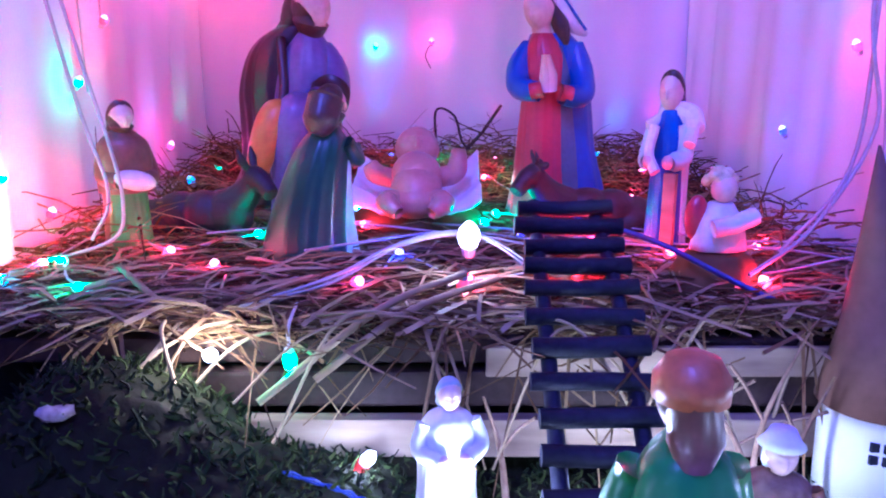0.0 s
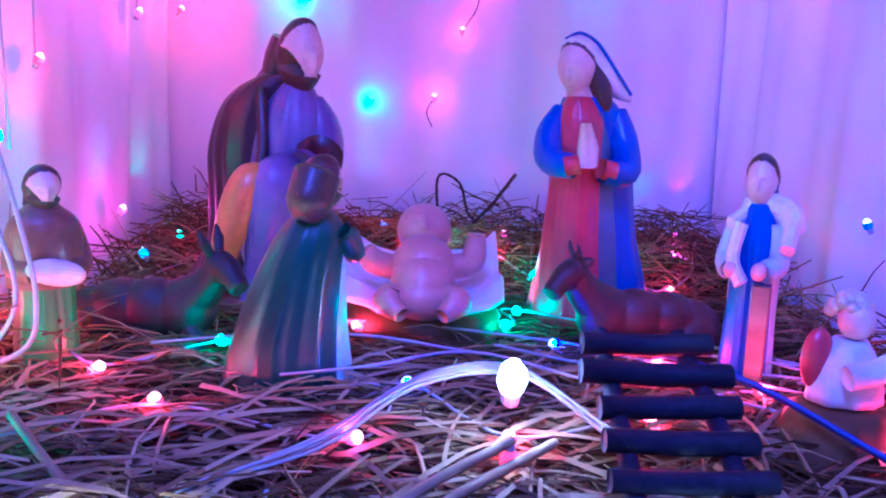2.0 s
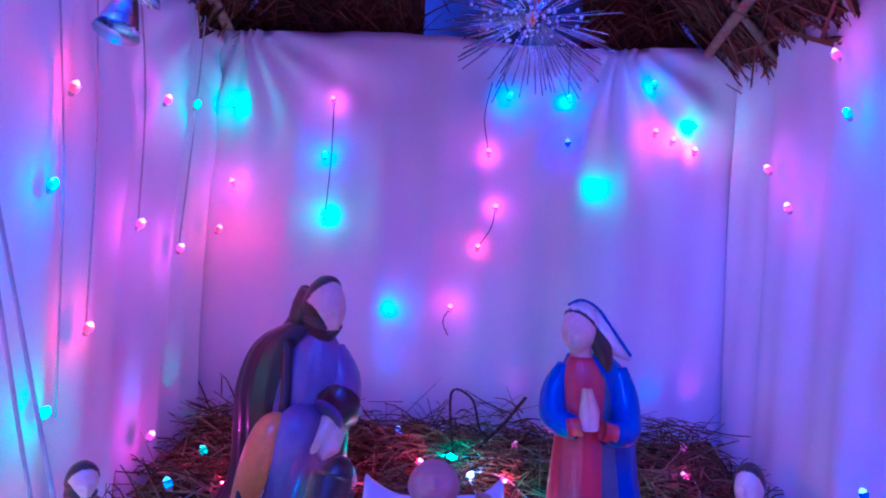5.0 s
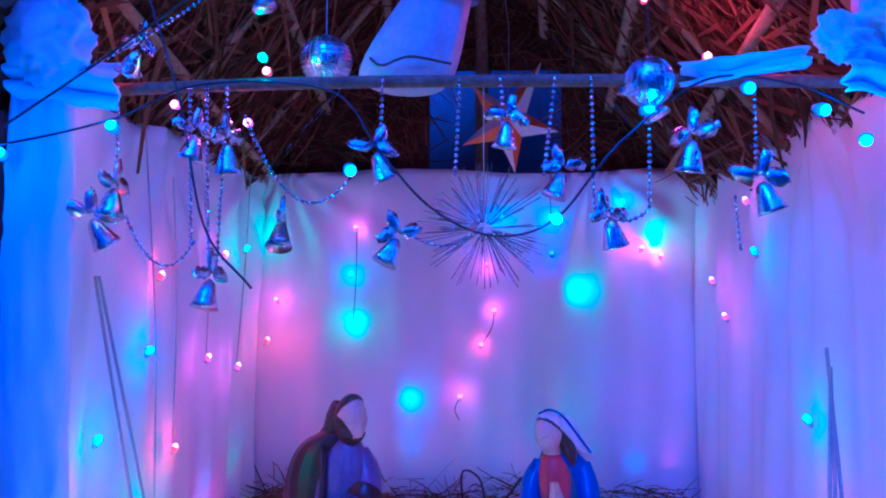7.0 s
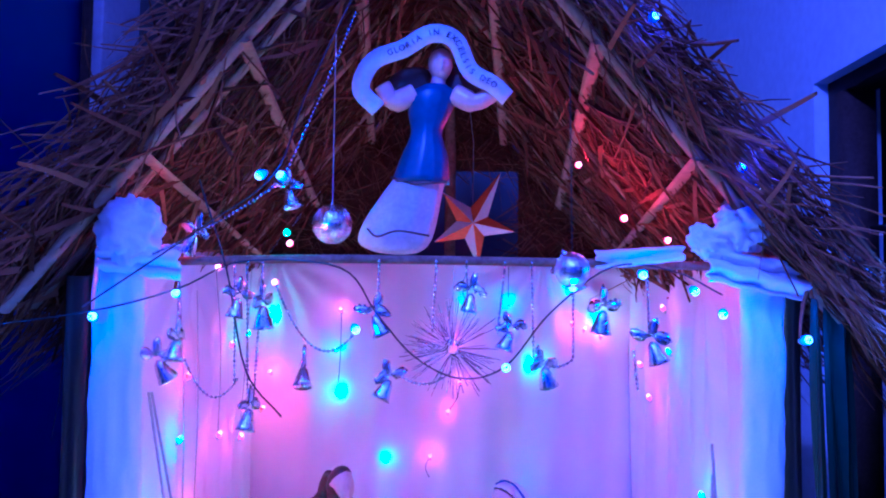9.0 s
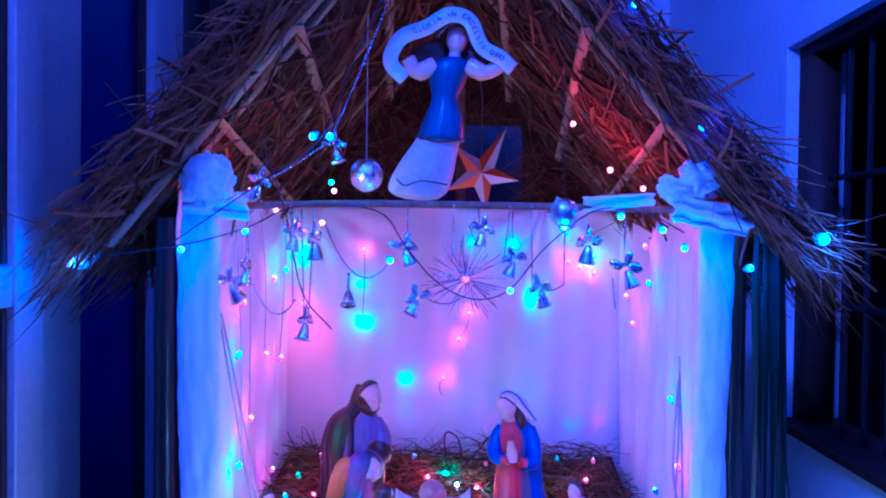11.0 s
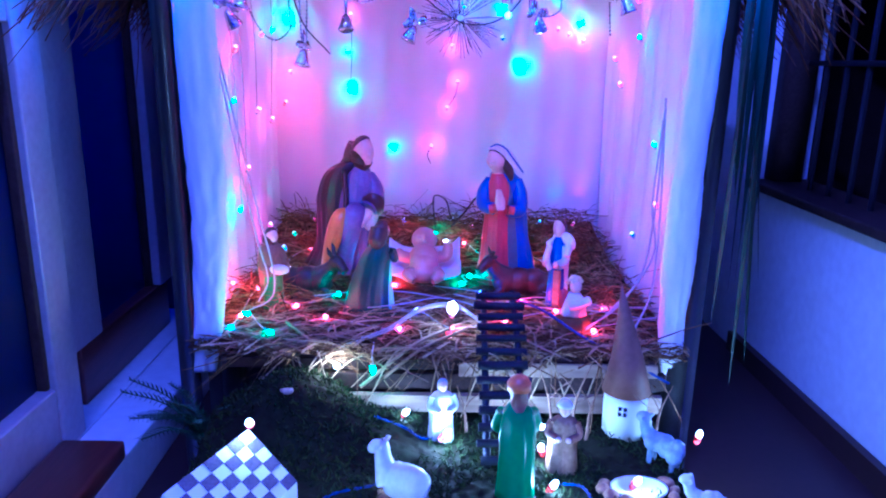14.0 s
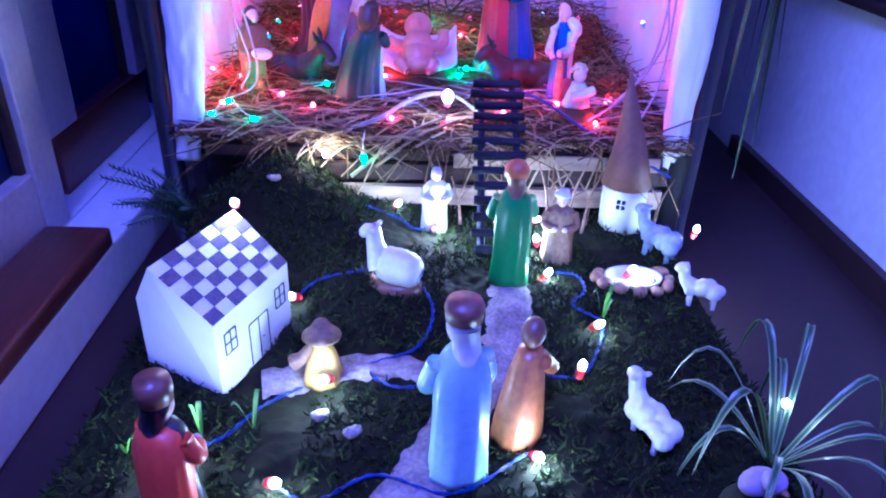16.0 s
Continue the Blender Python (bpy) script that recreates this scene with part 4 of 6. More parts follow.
# green kneeling figure with his back to the opening
bm = bmesh.new()
loft(bm, [(-0.004, 0.0, 0.0, 0.052, 0.040), (-0.004, 0.0, 0.02, 0.049, 0.039), (0.0, 0.004, 0.06, 0.043, 0.035), (0.010, 0.008, 0.11, 0.034, 0.029), (0.018, 0.012, 0.14, 0.026, 0.023), (0.022, 0.014, 0.158, 0.012, 0.012)], 44, 0, 9, 0.10)
loft(bm, [(0.018, 0.010, 0.0, 0.038, 0.030), (0.024, 0.012, 0.06, 0.0245, 0.024), (0.028, 0.014, 0.12, 0.018, 0.018)], 24, 1, 7, 0.06)
bust(bm, (0.026, 0.012, 0.178), (0.0165, 0.019, 0.022), 150, 8, 2, 3, True)
tube(bm, curve([(0.022, 0.006, 0.186), (0.018, -0.004, 0.166), (0.014, -0.010, 0.148)], 5), [0.019] * 7 + [0.017, 0.015, 0.012, 0.006], 3, 24)
tube(bm, curve([(0.042, 0.006, 0.14), (0.052, 0.02, 0.12), (0.046, 0.04, 0.13)], 4), 0.010, 0, 8)
ob = tagged(link("kneeling_green_figurine", bm, [GREENP, SKYP, SKIN, HAIR]), "painted plaster kneeling shepherd in a long dark green cloak", "figurine", "crib figurines")
at(ob, -0.148, 0.775, PF + 0.004)

# shepherd with a lamb on his shoulders, and one with a bundle
ob = standing("shepherd_figurine", "painted shepherd in blue tunic with white lamb over shoulder", [BLUEP, SKYP, SKIN, HAIR, WHITEP, PLANK], 0.205, width=0.72, cap=None)
b2 = bmesh.new()
b2.from_mesh(ob.data)
tube(b2, curve([(-0.022, -0.018, 0.148), (0.0, 0.006, 0.163), (0.03, 0.004, 0.156), (0.034, -0.018, 0.13)], 6), [0.007] * 4 + [0.013] * 11 + [0.008] * 4, 4, 10)
tube(b2, curve([(-0.01, -0.024, 0.15), (-0.014, -0.030, 0.12), (-0.002, -0.034, 0.10)], 5), 0.007, 4, 8)
box(b2, 0.010, 0.026, -0.036, -0.026, 0.0, 0.10, 5)
b2.to_mesh(ob.data)
b2.free()
ob.matrix_basis = pose(0.248, 0.79, PF + 0.012, 0, 0, -38) @ Matrix.Diagonal((0.82, 0.85, 1, 1))
ob = standing("carrying_shepherd_figurine", "painted bearded shepherd in green robe carrying a white bundle", [GRASSP, BROWNP, SKIN, HAIR, WHITEP], 0.182, width=0.78, beard=True)
b2 = bmesh.new()
b2.from_mesh(ob.data)
blob(b2, (0.0, -0.032, 0.10), (0.024, 0.011, 0.011), 4, (0, 14, 10))
loft(b2, [(0, 0, 0.085, 0.030, 0.026), (0, 0, 0.115, 0.030, 0.026), (0, 0, 0.138, 0.026, 0.022), (0, 0.002, 0.152, 0.012, 0.012)], 22, 1, 7, 0.05)
b2.to_mesh(ob.data)
b2.free()
at(ob, -0.352, 0.79, PF + 0.004, 40)

# curly cherub with a bundle
bm = bmesh.new()
loft(bm, [(0, 0, 0, 0.030, 0.024), (0, 0, 0.03, 0.026, 0.021), (0, 0, 0.052, 0.013, 0.012)], 18, 0, 6, 0.1)
blob(bm, (0, -0.004, 0.068), (0.014, 0.014, 0.016), 1)
for k in range(26):
    a, b = near(0, 6.28), near(0.1, 1.5)
    blob(bm, (0.016 * math.cos(a) * math.cos(b), 0.004 + 0.014 * math.sin(a) * math.cos(b), 0.071 + 0.016 * math.sin(b)), 0.0055, 2, u=8, v=6)
tube(bm, [(-0.022, -0.026, 0.028), (0.0, -0.030, 0.033), (0.026, -0.024, 0.040)], 0.010, 0, 10)
blob(bm, (-0.024, 0.006, 0.034), (0.014, 0.010, 0.026), 3)
ob = tagged(link("cherub_figurine", bm, [WHITEP, SKIN, material("blond_paint", (0.66, 0.56, 0.36), None, 60, 0.5), REDP]), "small curly blond cherub figurine in white holding a roll", "figurine", "crib figurines")
ob.matrix_basis = pose(0.262, 0.665, PF + 0.052, 0, 0, 10) @ Matrix.Scale(0.86, 4)
ob = tagged(link("straw_mound", loft(bmesh.new(), [(0, 0, -0.004, 0.050, 0.038), (0, 0, 0.018, 0.042, 0.032), (0, 0, 0.034, 0.030, 0.024), (0, 0, 0.040, 0.012, 0.010)], 24, 0, 7, 0.12), STRAW), "small heap of packed straw under the cherub", "straw")
at(ob, 0.262, 0.665, PF + 0.013)

# baby on a white cloth in the manger
manger = thing("manger", (-0.035, 0.955, PF), "low straw-filled manger with a white cloth over it", "manger")
part("bedding", loft(bmesh.new(), [(0, 0, 0, 0.085, 0.06), (0, 0, 0.03, 0.088, 0.062), (0, 0.01, 0.045, 0.07, 0.05)], 26, 0, 8, 0.05), STRAW, manger, "packed straw bedding")
bm = bmesh.new()
n = 26
gg = []
for j in range(n + 1):
    row = []
    for i in range(n + 1):
        u, v = i / n * 2 - 1, j / n * 2 - 1
        x, y = 0.084 * u, 0.02 + 0.062 * v
        z = 0.052 + 0.030 * max(0, v) + 0.028 * u * u + 0.010 * noise.noise((u * 2.2, v * 2.2, 5)) - 0.02 * max(0, -v) ** 2
        row.append(bm.verts.new((x, y, z)))
    gg.append(row)
for j in range(n):
    for i in range(n):
        bm.faces.new((gg[j][i], gg[j][i + 1], gg[j + 1][i + 1], gg[j + 1][i]))
ob = part("manger_cloth", bm, CLOTH, manger, "crumpled white cloth")
md = ob.modifiers.new("thickness", "SOLIDIFY")
md.thickness = 0.003
bm = bmesh.new()
tube(bm, curve([(0.0, -0.052, 0.030), (0, -0.03, 0.045), (0, 0.0, 0.060), (0, 0.022, 0.074)], 5), [0.022, 0.026, 0.029, 0.031, 0.033, 0.034, 0.034, 0.034, 0.034, 0.033, 0.032, 0.031, 0.030, 0.027, 0.023, 0.018], 0, 16)
bust(bm, (0.0, 0.024, 0.097), (0.030, 0.029, 0.031), 0, -28, 0, 1, line=0.52, full=0.04)
blob(bm, (0, -0.008, 0.064), (0.034, 0.036, 0.033), 0, (20, 0, 0), 28, 18)
blob(bm, (0, -0.046, 0.036), (0.034, 0.024, 0.022), 0, (0, 0, 0), 24, 14)
tube(bm, curve([(0.032, 0.0, 0.062), (0.052, -0.004, 0.070), (0.056, -0.004, 0.100)], 5), [0.014] * 7 + [0.013, 0.012, 0.011, 0.009], 0, 10)
tube(bm, curve([(-0.030, -0.002, 0.060), (-0.052, -0.012, 0.068), (-0.062, -0.014, 0.082)], 5), [0.014] * 7 + [0.013, 0.012, 0.011, 0.009], 0, 10)
for s in (-1, 1):
    tube(bm, curve([(s * 0.016, -0.045, 0.036), (s * 0.034, -0.058, 0.036), (s * 0.020, -0.074, 0.026)], 5), [0.017] * 6 + [0.015, 0.013, 0.012, 0.010, 0.008], 0, 10)
ob = tagged(link("infant_figurine", bm, [SKINBABY, material("fair_hair_paint", (0.20, 0.09, 0.06), None, 60, 0.4)]), "pink painted plaster infant doll with raised arms on cloth", "figurine", "crib figurines")
at(ob, -0.035, 0.950, PF + 0.022)


def beast(name, label, mat, side, ears, at_pose, horns=False):
    """A lying animal with its head towards side (1: +x, -1: -x)."""
    bm = bmesh.new()
    f = side
    for x, z, r in ((-0.055, 0.028, (0.030, 0.026, 0.028)), (-0.028, 0.034, (0.034, 0.028, 0.031)), (0.004, 0.036, (0.036, 0.028, 0.031)), (0.034, 0.038, (0.030, 0.026, 0.031))):
        blob(bm, (f * x, 0, z), r, 0, u=20, v=14)
    blob(bm, (f * -0.050, -0.020, 0.020), (0.026, 0.013, 0.021), 0, (0, f * 12, 0), 16, 12)
    tube(bm, curve([(f * -0.060, -0.028, 0.008), (f * -0.035, -0.036, 0.007), (f * -0.010, -0.036, 0.006)], 5), 0.0075, 0, 10)
    tube(bm, curve([(f * 0.045, -0.018, 0.022), (f * 0.062, -0.026, 0.010), (f * 0.044, -0.034, 0.006), (f * 0.022, -0.034, 0.006)], 5), 0.0075, 0, 10)
    tube(bm, curve([(f * 0.034, 0, 0.044), (f * 0.056, -0.002, 0.062), (f * 0.072, -0.006, 0.082)], 6), [0.024, 0.0235, 0.023, 0.022, 0.021, 0.020, 0.019, 0.018, 0.017, 0.0165, 0.016, 0.0155, 0.015], 0, 14)
    tube(bm, curve([(f * 0.066, -0.004, 0.086), (f * 0.082, -0.014, 0.080), (f * 0.098, -0.026, 0.066)], 5), [0.014, 0.0145, 0.0145, 0.014, 0.0135, 0.013, 0.012, 0.011, 0.0105, 0.0105, 0.009], 0, 14)
    for s_ in (-1, 1):
        tube(bm, [(f * 0.066, -0.004 + s_ * 0.010, 0.094), (f * 0.062, -0.004 + s_ * 0.018, 0.094 + ears * 0.5), (f * 0.058, -0.004 + s_ * 0.022, 0.094 + ears)], [0.0045, 0.0055, 0.0015], 0, 8)
        if horns:
            tube(bm, [(f * 0.070, -0.006 + s_ * 0.008, 0.098), (f * 0.072, -0.006 + s_ * 0.016, 0.106), (f * 0.074, -0.006 + s_ * 0.014, 0.114)], [0.0035, 0.003, 0.0015], 0, 8)
    tube(bm, curve([(f * -0.080, 0, 0.036), (f * -0.088, -0.006, 0.022), (f * -0.080, -0.016, 0.008)], 4), 0.0035, 0, 6)
    ob = tagged(link(name, bm, mat), label, "figurine", "crib animals")
    md = ob.modifiers.new("merge", "REMESH")
    md.mode, md.voxel_size, md.use_smooth_shade = "VOXEL", 0.002, True
    ob.matrix_basis = at_pose
    return ob


beast("donkey_figurine", "dark grey painted donkey lying in the straw", material("donkey_paint", (0.010, 0.010, 0.020), (0.006, 0.006, 0.010), 45, 0.55, bump=0.3), 1, 0.026, pose(-0.302, 0.885, PF + 0.008, 0, 0, -6) @ Matrix.Scale(1.02, 4))
beast("cow_figurine", "reddish brown painted cow lying in the straw", material("cow_paint", (0.050, 0.016, 0.014), (0.026, 0.009, 0.008), 45, 0.5, bump=0.3), -1, 0.006, pose(0.186, 0.895, PF + 0.010, 0, 0, 4) @ Matrix.Scale(1.02, 4), True)

# wire hook standing in the straw at the back
bm = bmesh.new()
tube(bm, curve([(-0.006, 1.32, PF + 0.05), (-0.014, 1.32, 0.41), (0.020, 1.31, 0.405), (0.034, 1.30, 0.36), (0.05, 1.30, 0.345)], 6), 0.0022, seg=6)
tube(bm, [(0.035, 1.27, 0.34), (0.07, 1.26, 0.38), (0.10, 1.25, 0.425)], 0.003, seg=6)
tagged(link("bent_wire", bm, DARKWOOD), "dark bent wire and twig sticking out of the straw", "wire")

# ladder
ladder = thing("stick_ladder", (0, 0, 0), "dark stick ladder leaning on the platform edge", "ladder")
foot, head = Vector((0.106, 0.36, 0.155)), Vector((0.112, 0.665, 0.350))
knee = Vector((0.110, 0.545, 0.292))
for s in (-1, 1):
    bm = bmesh.new()
    q = [foot + Vector((s * 0.030, 0, 0)), knee + Vector((s * 0.030, 0, 0)), head + Vector((s * 0.027, 0, 0))]
    tube(bm, curve(q, 6), 0.0062, seg=8)
    part("rail", bm, BLACKSTICK, ladder)
for k in range(13):
    t = (k + 0.4) / 13
    c = foot.lerp(knee, t / 0.62) if t < 0.62 else knee.lerp(head, (t - 0.62) / 0.38)
    c = c + Vector((near(-.002, .002), -0.008, 0.006))
    w = 0.045 + near(-0.004, 0.004)
    bm = bmesh.new()
    tube(bm, [c + Vector((-w, 0, near(-.002, .002))), c, c + Vector((w, 0, near(-.002, .002)))], 0.0071 + near(-.0008, .0012), seg=9)
    part("rung", bm, BLACKSTICK, ladder)

# ---------------------------------------------------------------- landscape in front of the crib
def ground(x, y):
    """Height of the mossy landscape."""
    h = 0.142 + 0.012 * noise.noise((x * 6, y * 6, 1)) + 0.006 * noise.noise((x * 17, y * 17, 2))
    h += 0.110 * math.exp(-(((x + 0.265) / 0.135) ** 2 + ((y - 0.49) / 0.12) ** 2))
    h += 0.014 * noise.noise((x * 11, y * 11, 12)) * min(1, max(0, 0.05 - x) * 8)
    h += 0.030 * math.exp(-(((x + 0.12) / 0.10) ** 2 + ((y - 0.38) / 0.12) ** 2))
    h += 0.020 * math.exp(-(((x + 0.10) / 0.14) ** 2 + ((y - 0.24) / 0.10) ** 2))
    edge = min(x + 0.435, 0.445 - x)
    return h * min(1.0, max(0.0, edge / 0.05 + 0.02)) ** 0.6 if edge < 0.05 else h


bm = bmesh.new()
NX, NY = 220, 300
g = [[None] * (NX + 1) for _ in range(NY + 1)]
for j in range(NY + 1):
    for i in range(NX + 1):
        x, y = -0.445 + 0.90 * i / NX, -0.75 + 1.33 * j / NY
        g[j][i] = bm.verts.new((x, y, max(0.002, ground(x, y) + 0.005 * noise.noise((x * 55, y * 55, 4)) + 0.003 * noise.noise((x * 130, y * 130, 6)))))
for j in range(NY):
    for i in range(NX):
        bm.faces.new((g[j][i], g[j][i + 1], g[j + 1][i + 1], g[j + 1][i]))
land = tagged(link("ground", bm, SOIL), "dark mossy soil landscape mounded on the floor", "ground", kind="structure")
seeds = []
PATH_A = [(0.115, 0.30), (0.105, 0.20), (0.085, 0.12), (0.045, 0.04), (0.0, -0.06), (-0.05, -0.16), (-0.06, -0.3)]
PATH_B = [(0.02, 0.07), (-0.06, 0.095), (-0.14, 0.085), (-0.21, 0.07)]


def path_dist(x, y):
    d = 9
    for run in (PATH_A, PATH_B):
        for (ax, ay), (bx, by) in zip(run, run[1:]):
            t = max(0, min(1, ((x - ax) * (bx - ax) + (y - ay) * (by - ay)) / ((bx - ax) ** 2 + (by - ay) ** 2)))
            d = min(d, math.hypot(x - ax - t * (bx - ax), y - ay - t * (by - ay)))
    return d


for k in range(26000):
    x, y = near(-0.42, 0.43), near(-0.72, 0.56)
    if path_dist(x, y) < 0.034 or noise.noise((x * 9, y * 9, 8)) < -0.30:
        continue
    seeds.append((Vector((x, y, ground(x, y))), Vector((near(-1, 1), near(-1, 1), near(0.3, 1.2))), near(0.004, 0.015), near(0.0009, 0.0024), Vector((near(-.003, .003), near(-.003, .003), 0))))
ob = tagged(stalks("moss_tufts", seeds, MOSS), "clumps of dark green moss covering the soil", "moss", kind="stuff")
for run, w in ((PATH_A, 0.036), (PATH_B, 0.026)):
    pts = curve([(x, y, 0) for x, y in run], 10)
    bm = bmesh.new()
    rows = []
    for i, p in enumerate(pts):
        d = (pts[min(i + 1, len(pts) - 1)] - pts[max(0, i - 1)]).normalized()
        s = Vector((-d.y, d.x, 0))
        row = []
        for k in range(-5, 6):
            q = p + s * (w * k / 5 * (1 + 0.28 * noise.noise((i * 0.35, k / 5, w * 50))))
            z = ground(q.x, q.y) + 0.007 * (1 - (abs(k) / 5) ** 2) + 0.006 * noise.noise((q.x * 55, q.y * 55, 0)) + (0.001 if abs(k) < 5 else -0.006)
            row.append(bm.verts.new((q.x, q.y, z)))
        rows.append(row)
    for a, b in zip(rows, rows[1:]):
        for k in range(10):
            bm.faces.new((a[k], b[k], b[k + 1], a[k + 1]))
    tagged(link("sand_path", bm, SAND), "uneven pale sand path through the moss", "path", kind="structure")

# card house with a chequered roof
house = thing("card_house", (0, 0, 0), "white folded card house with chequered violet roof", "model house")
F, Rr, L = Vector((-0.248, 0.037, 0.140)), Vector((-0.191, 0.180, 0.140)), Vector((-0.352, 0.092, 0.140))
B4 = L + Rr - F
up = Vector((0, 0, 0.103))
RN, RF = (F + L) / 2 + Vector((-0.022, 0.004, 0.158)), (Rr + B4) / 2 + Vector((-0.018, 0.008, 0.160))


def solid(name, polys, mat, parent, label="", thick=0.0025, smooth=False):
    """Card faces with thickness."""
    bm = bmesh.new()
    for poly in polys:
        a = [Vector(p) for p in poly]
        nn = (a[1] - a[0]).cross(a[2] - a[0]).normalized() * thick
        v0, v1 = [bm.verts.new(p) for p in a], [bm.verts.new(p - nn) for p in a]
        bm.faces.new(v0)
        bm.faces.new(v1[::-1])
        for i in range(len(a)):
            j = (i + 1) % len(a)
            bm.faces.new((v0[i], v1[i], v1[j], v0[j]))
    return part(name, bm, mat, parent, label, smooth)


solid("wall", [(F, Rr, Rr + up, F + up)], PAPER, house)
solid("wall", [(Rr, B4, B4 + up, RF, Rr + up)], PAPER, house)
solid("wall", [(B4, L, L + up, B4 + up)], PAPER, house)
solid("wall", [(L, F, F + up, RN, L + up)], PAPER, house)
solid("roof", [(F + up, Rr + up, RF, RN)], PAPER, house, "white card roof slope with violet squares")
solid("roof", [(B4 + up, L + up, RN, RF)], PAPER, house, "white card roof slope")
rn = (Rr - F).cross(RN - F - up).normalized()
for j in range(6):
    for i in range(7):
        if (i + j) % 2:
            continue
        def on(u, v):
            return (F + up).lerp(Rr + up, u).lerp(RN.lerp(RF, u), v) + rn * 0.0012
        c = [on(i / 7, j / 6), on((i + 1) / 7, j / 6), on((i + 1) / 7, (j + 1) / 6), on(i / 7, (j + 1) / 6)]
        solid("roof_square", [c], VIOLETINK, house, "", 0.0008)
wn = (Rr - F).cross(up).normalized()


def onwall(u, v):
    return F.lerp(Rr, u) + up * v + wn * 0.0008


def drawn(name, pairs, label):
    bm = bmesh.new()
    for a, b in pairs:
        tube(bm, [onwall(*a), (onwall(*a) + onwall(*b)) / 2, onwall(*b)], 0.0007, seg=5)
    part(name, bm, INK, house, label)


drawn("door", [((.40, 0.04), (.40, .62)), ((.40, .62), (.66, .62)), ((.66, .62), (.66, .04)), ((.53, .04), (.53, .62)), ((.57, .3), (.59, .3))], "door drawn in black ink")
for u in (0.10, 0.78):
    drawn("window", [((u, .5), (u + .14, .5)), ((u, .78), (u + .14, .78)), ((u, .5), (u, .78)), ((u + .14, .5), (u + .14, .78)), ((u + .07, .5), (u + .07, .78)), ((u, .64), (u + .14, .64))], "window drawn in black ink")

for x, y in ((-0.09, -0.035), (-0.255, 0.43), (-0.13, 0.0)):
    bm = bmesh.new()
    blob(bm, (0, 0, 0.004), (0.012, 0.007, 0.004), 0, (20, 10, 40), 10, 6)
    for v in bm.verts:
        v.co += Vector((noise.noise(v.co * 200), noise.noise(v.co * 170), noise.noise(v.co * 150))) * 0.004
    ob = tagged(link("paper_scrap", bm, SAND), "small crumpled white scrap lying on the moss", "scrap", "white scraps")
    ob.location = (x, y, ground(x, y) + 0.006)
for k, (x, h, tip) in enumerate(((0.205, 0.13, -0.03), (0.235, 0.15, 0.03), (0.262, 0.12, 0.02), (0.245, 0.10, -0.05), (0.05, 0.10, -0.02), (0.385, 0.11, 0.02))):
    bm = bmesh.new()
    y = 0.505 - 0.01 * (k % 3)
    tube(bm, curve([(x, y, 0.135), (x + tip * 0.3, y + 0.004, 0.135 + h * 0.5), (x + tip, y - 0.006, 0.135 + h)], 6), [0.0034 - 0.0002 * i for i in range(13)], 0, 6)
    tube(bm, curve([(x + tip * 0.3, y + 0.004, 0.135 + h * 0.5), (x - tip * 0.3, y, 0.135 + h * 0.7), (x - tip * 0.9, y - 0.01, 0.135 + h * 0.85)], 5), 0.0014, 0, 5)
    tagged(link("dry_twig", bm, STICK), "thin dry forked twig standing before the platform", "twig", "dry twigs")

# round tower with a cone roof
tower = thing("card_tower", (0.333, 0.508, 0.142), "round white card tower with tall brown cone roof", "model tower")
part("wall", loft(bmesh.new(), [(0, 0, -0.01, 0.037, 0.037), (0, 0, 0.05, 0.0385, 0.0385), (0, 0, 0.088, 0.0385, 0.0385)], 32), PAPER, tower)
part("cone_roof", loft(bmesh.new(), [(0, 0, 0.080, 0.043, 0.043), (-0.003, 0, 0.14, 0.029, 0.029), (-0.013, 0, 0.21, 0.0145, 0.0145), (-0.024, 0, 0.276, 0.001, 0.001)], 32), CONEM, tower, "brown card cone")
for dx, dz in ((-0.018, 0.060), (-0.010, 0.050), (-0.018, 0.050), (-0.010, 0.060)):
    y = -math.sqrt(0.0388 ** 2 - dx * dx)
    part("window_mark", boxed(dx - 0.003, dx + 0.003, y - 0.001, y + 0.002, dz - 0.0035, dz + 0.0035), INK, tower, smooth=False)

# kings, doll, shepherds
ob = standing("green_king_figurine", "painted figurine in a green cloak and orange turban", [GRASSP, GRASSP, SKIN, BROWNP, material("turban_paint", (0.52, 0.15, 0.05), None, 50, 0.4)], 0.190, cap=[([(0, 0.003, 0.183, 0.0185, 0.0185), (0, 0.003, 0.194, 0.0185, 0.0185), (0, 0.003, 0.203, 0.013, 0.013), (0, 0.003, 0.207, 0.004, 0.004)], 4)], width=0.84)
at(ob, 0.113, 0.305, ground(0.113, 0.305), 180)
ob = standing("blue_king_figurine", "painted king figurine in sky blue robe with brown crown", [SKYP, SKYP, SKIN, WHITEP, BROWNP], 0.207, cap=[([(0, 0.002, 0.192, 0.017, 0.017), (0, 0.002, 0.205, 0.0185, 0.0185), (0, 0.002, 0.212, 0.016, 0.016)], 4)], width=0.84)
at(ob, 0.022, -0.068, ground(0.022, -0.068), 196)
ob = standing("red_king_figurine", "painted king figurine in red cloak with tall brown hat", [BLACKP, material("vermilion_paint", (0.75, 0.09, 0.04), (0.62, 0.06, 0.03), 30, 0.4, coat=0.2), SKIN, BLACKP, BROWNP], 0.158, cap=[([(0, 0.002, 0.192, 0.019, 0.019), (0, 0.002, 0.21, 0.021, 0.021), (0, 0.002, 0.222, 0.019, 0.019)], 4)], width=1.05)
at(ob, -0.245, -0.136, ground(-0.245, -0.136), 155)
bm = bmesh.new()
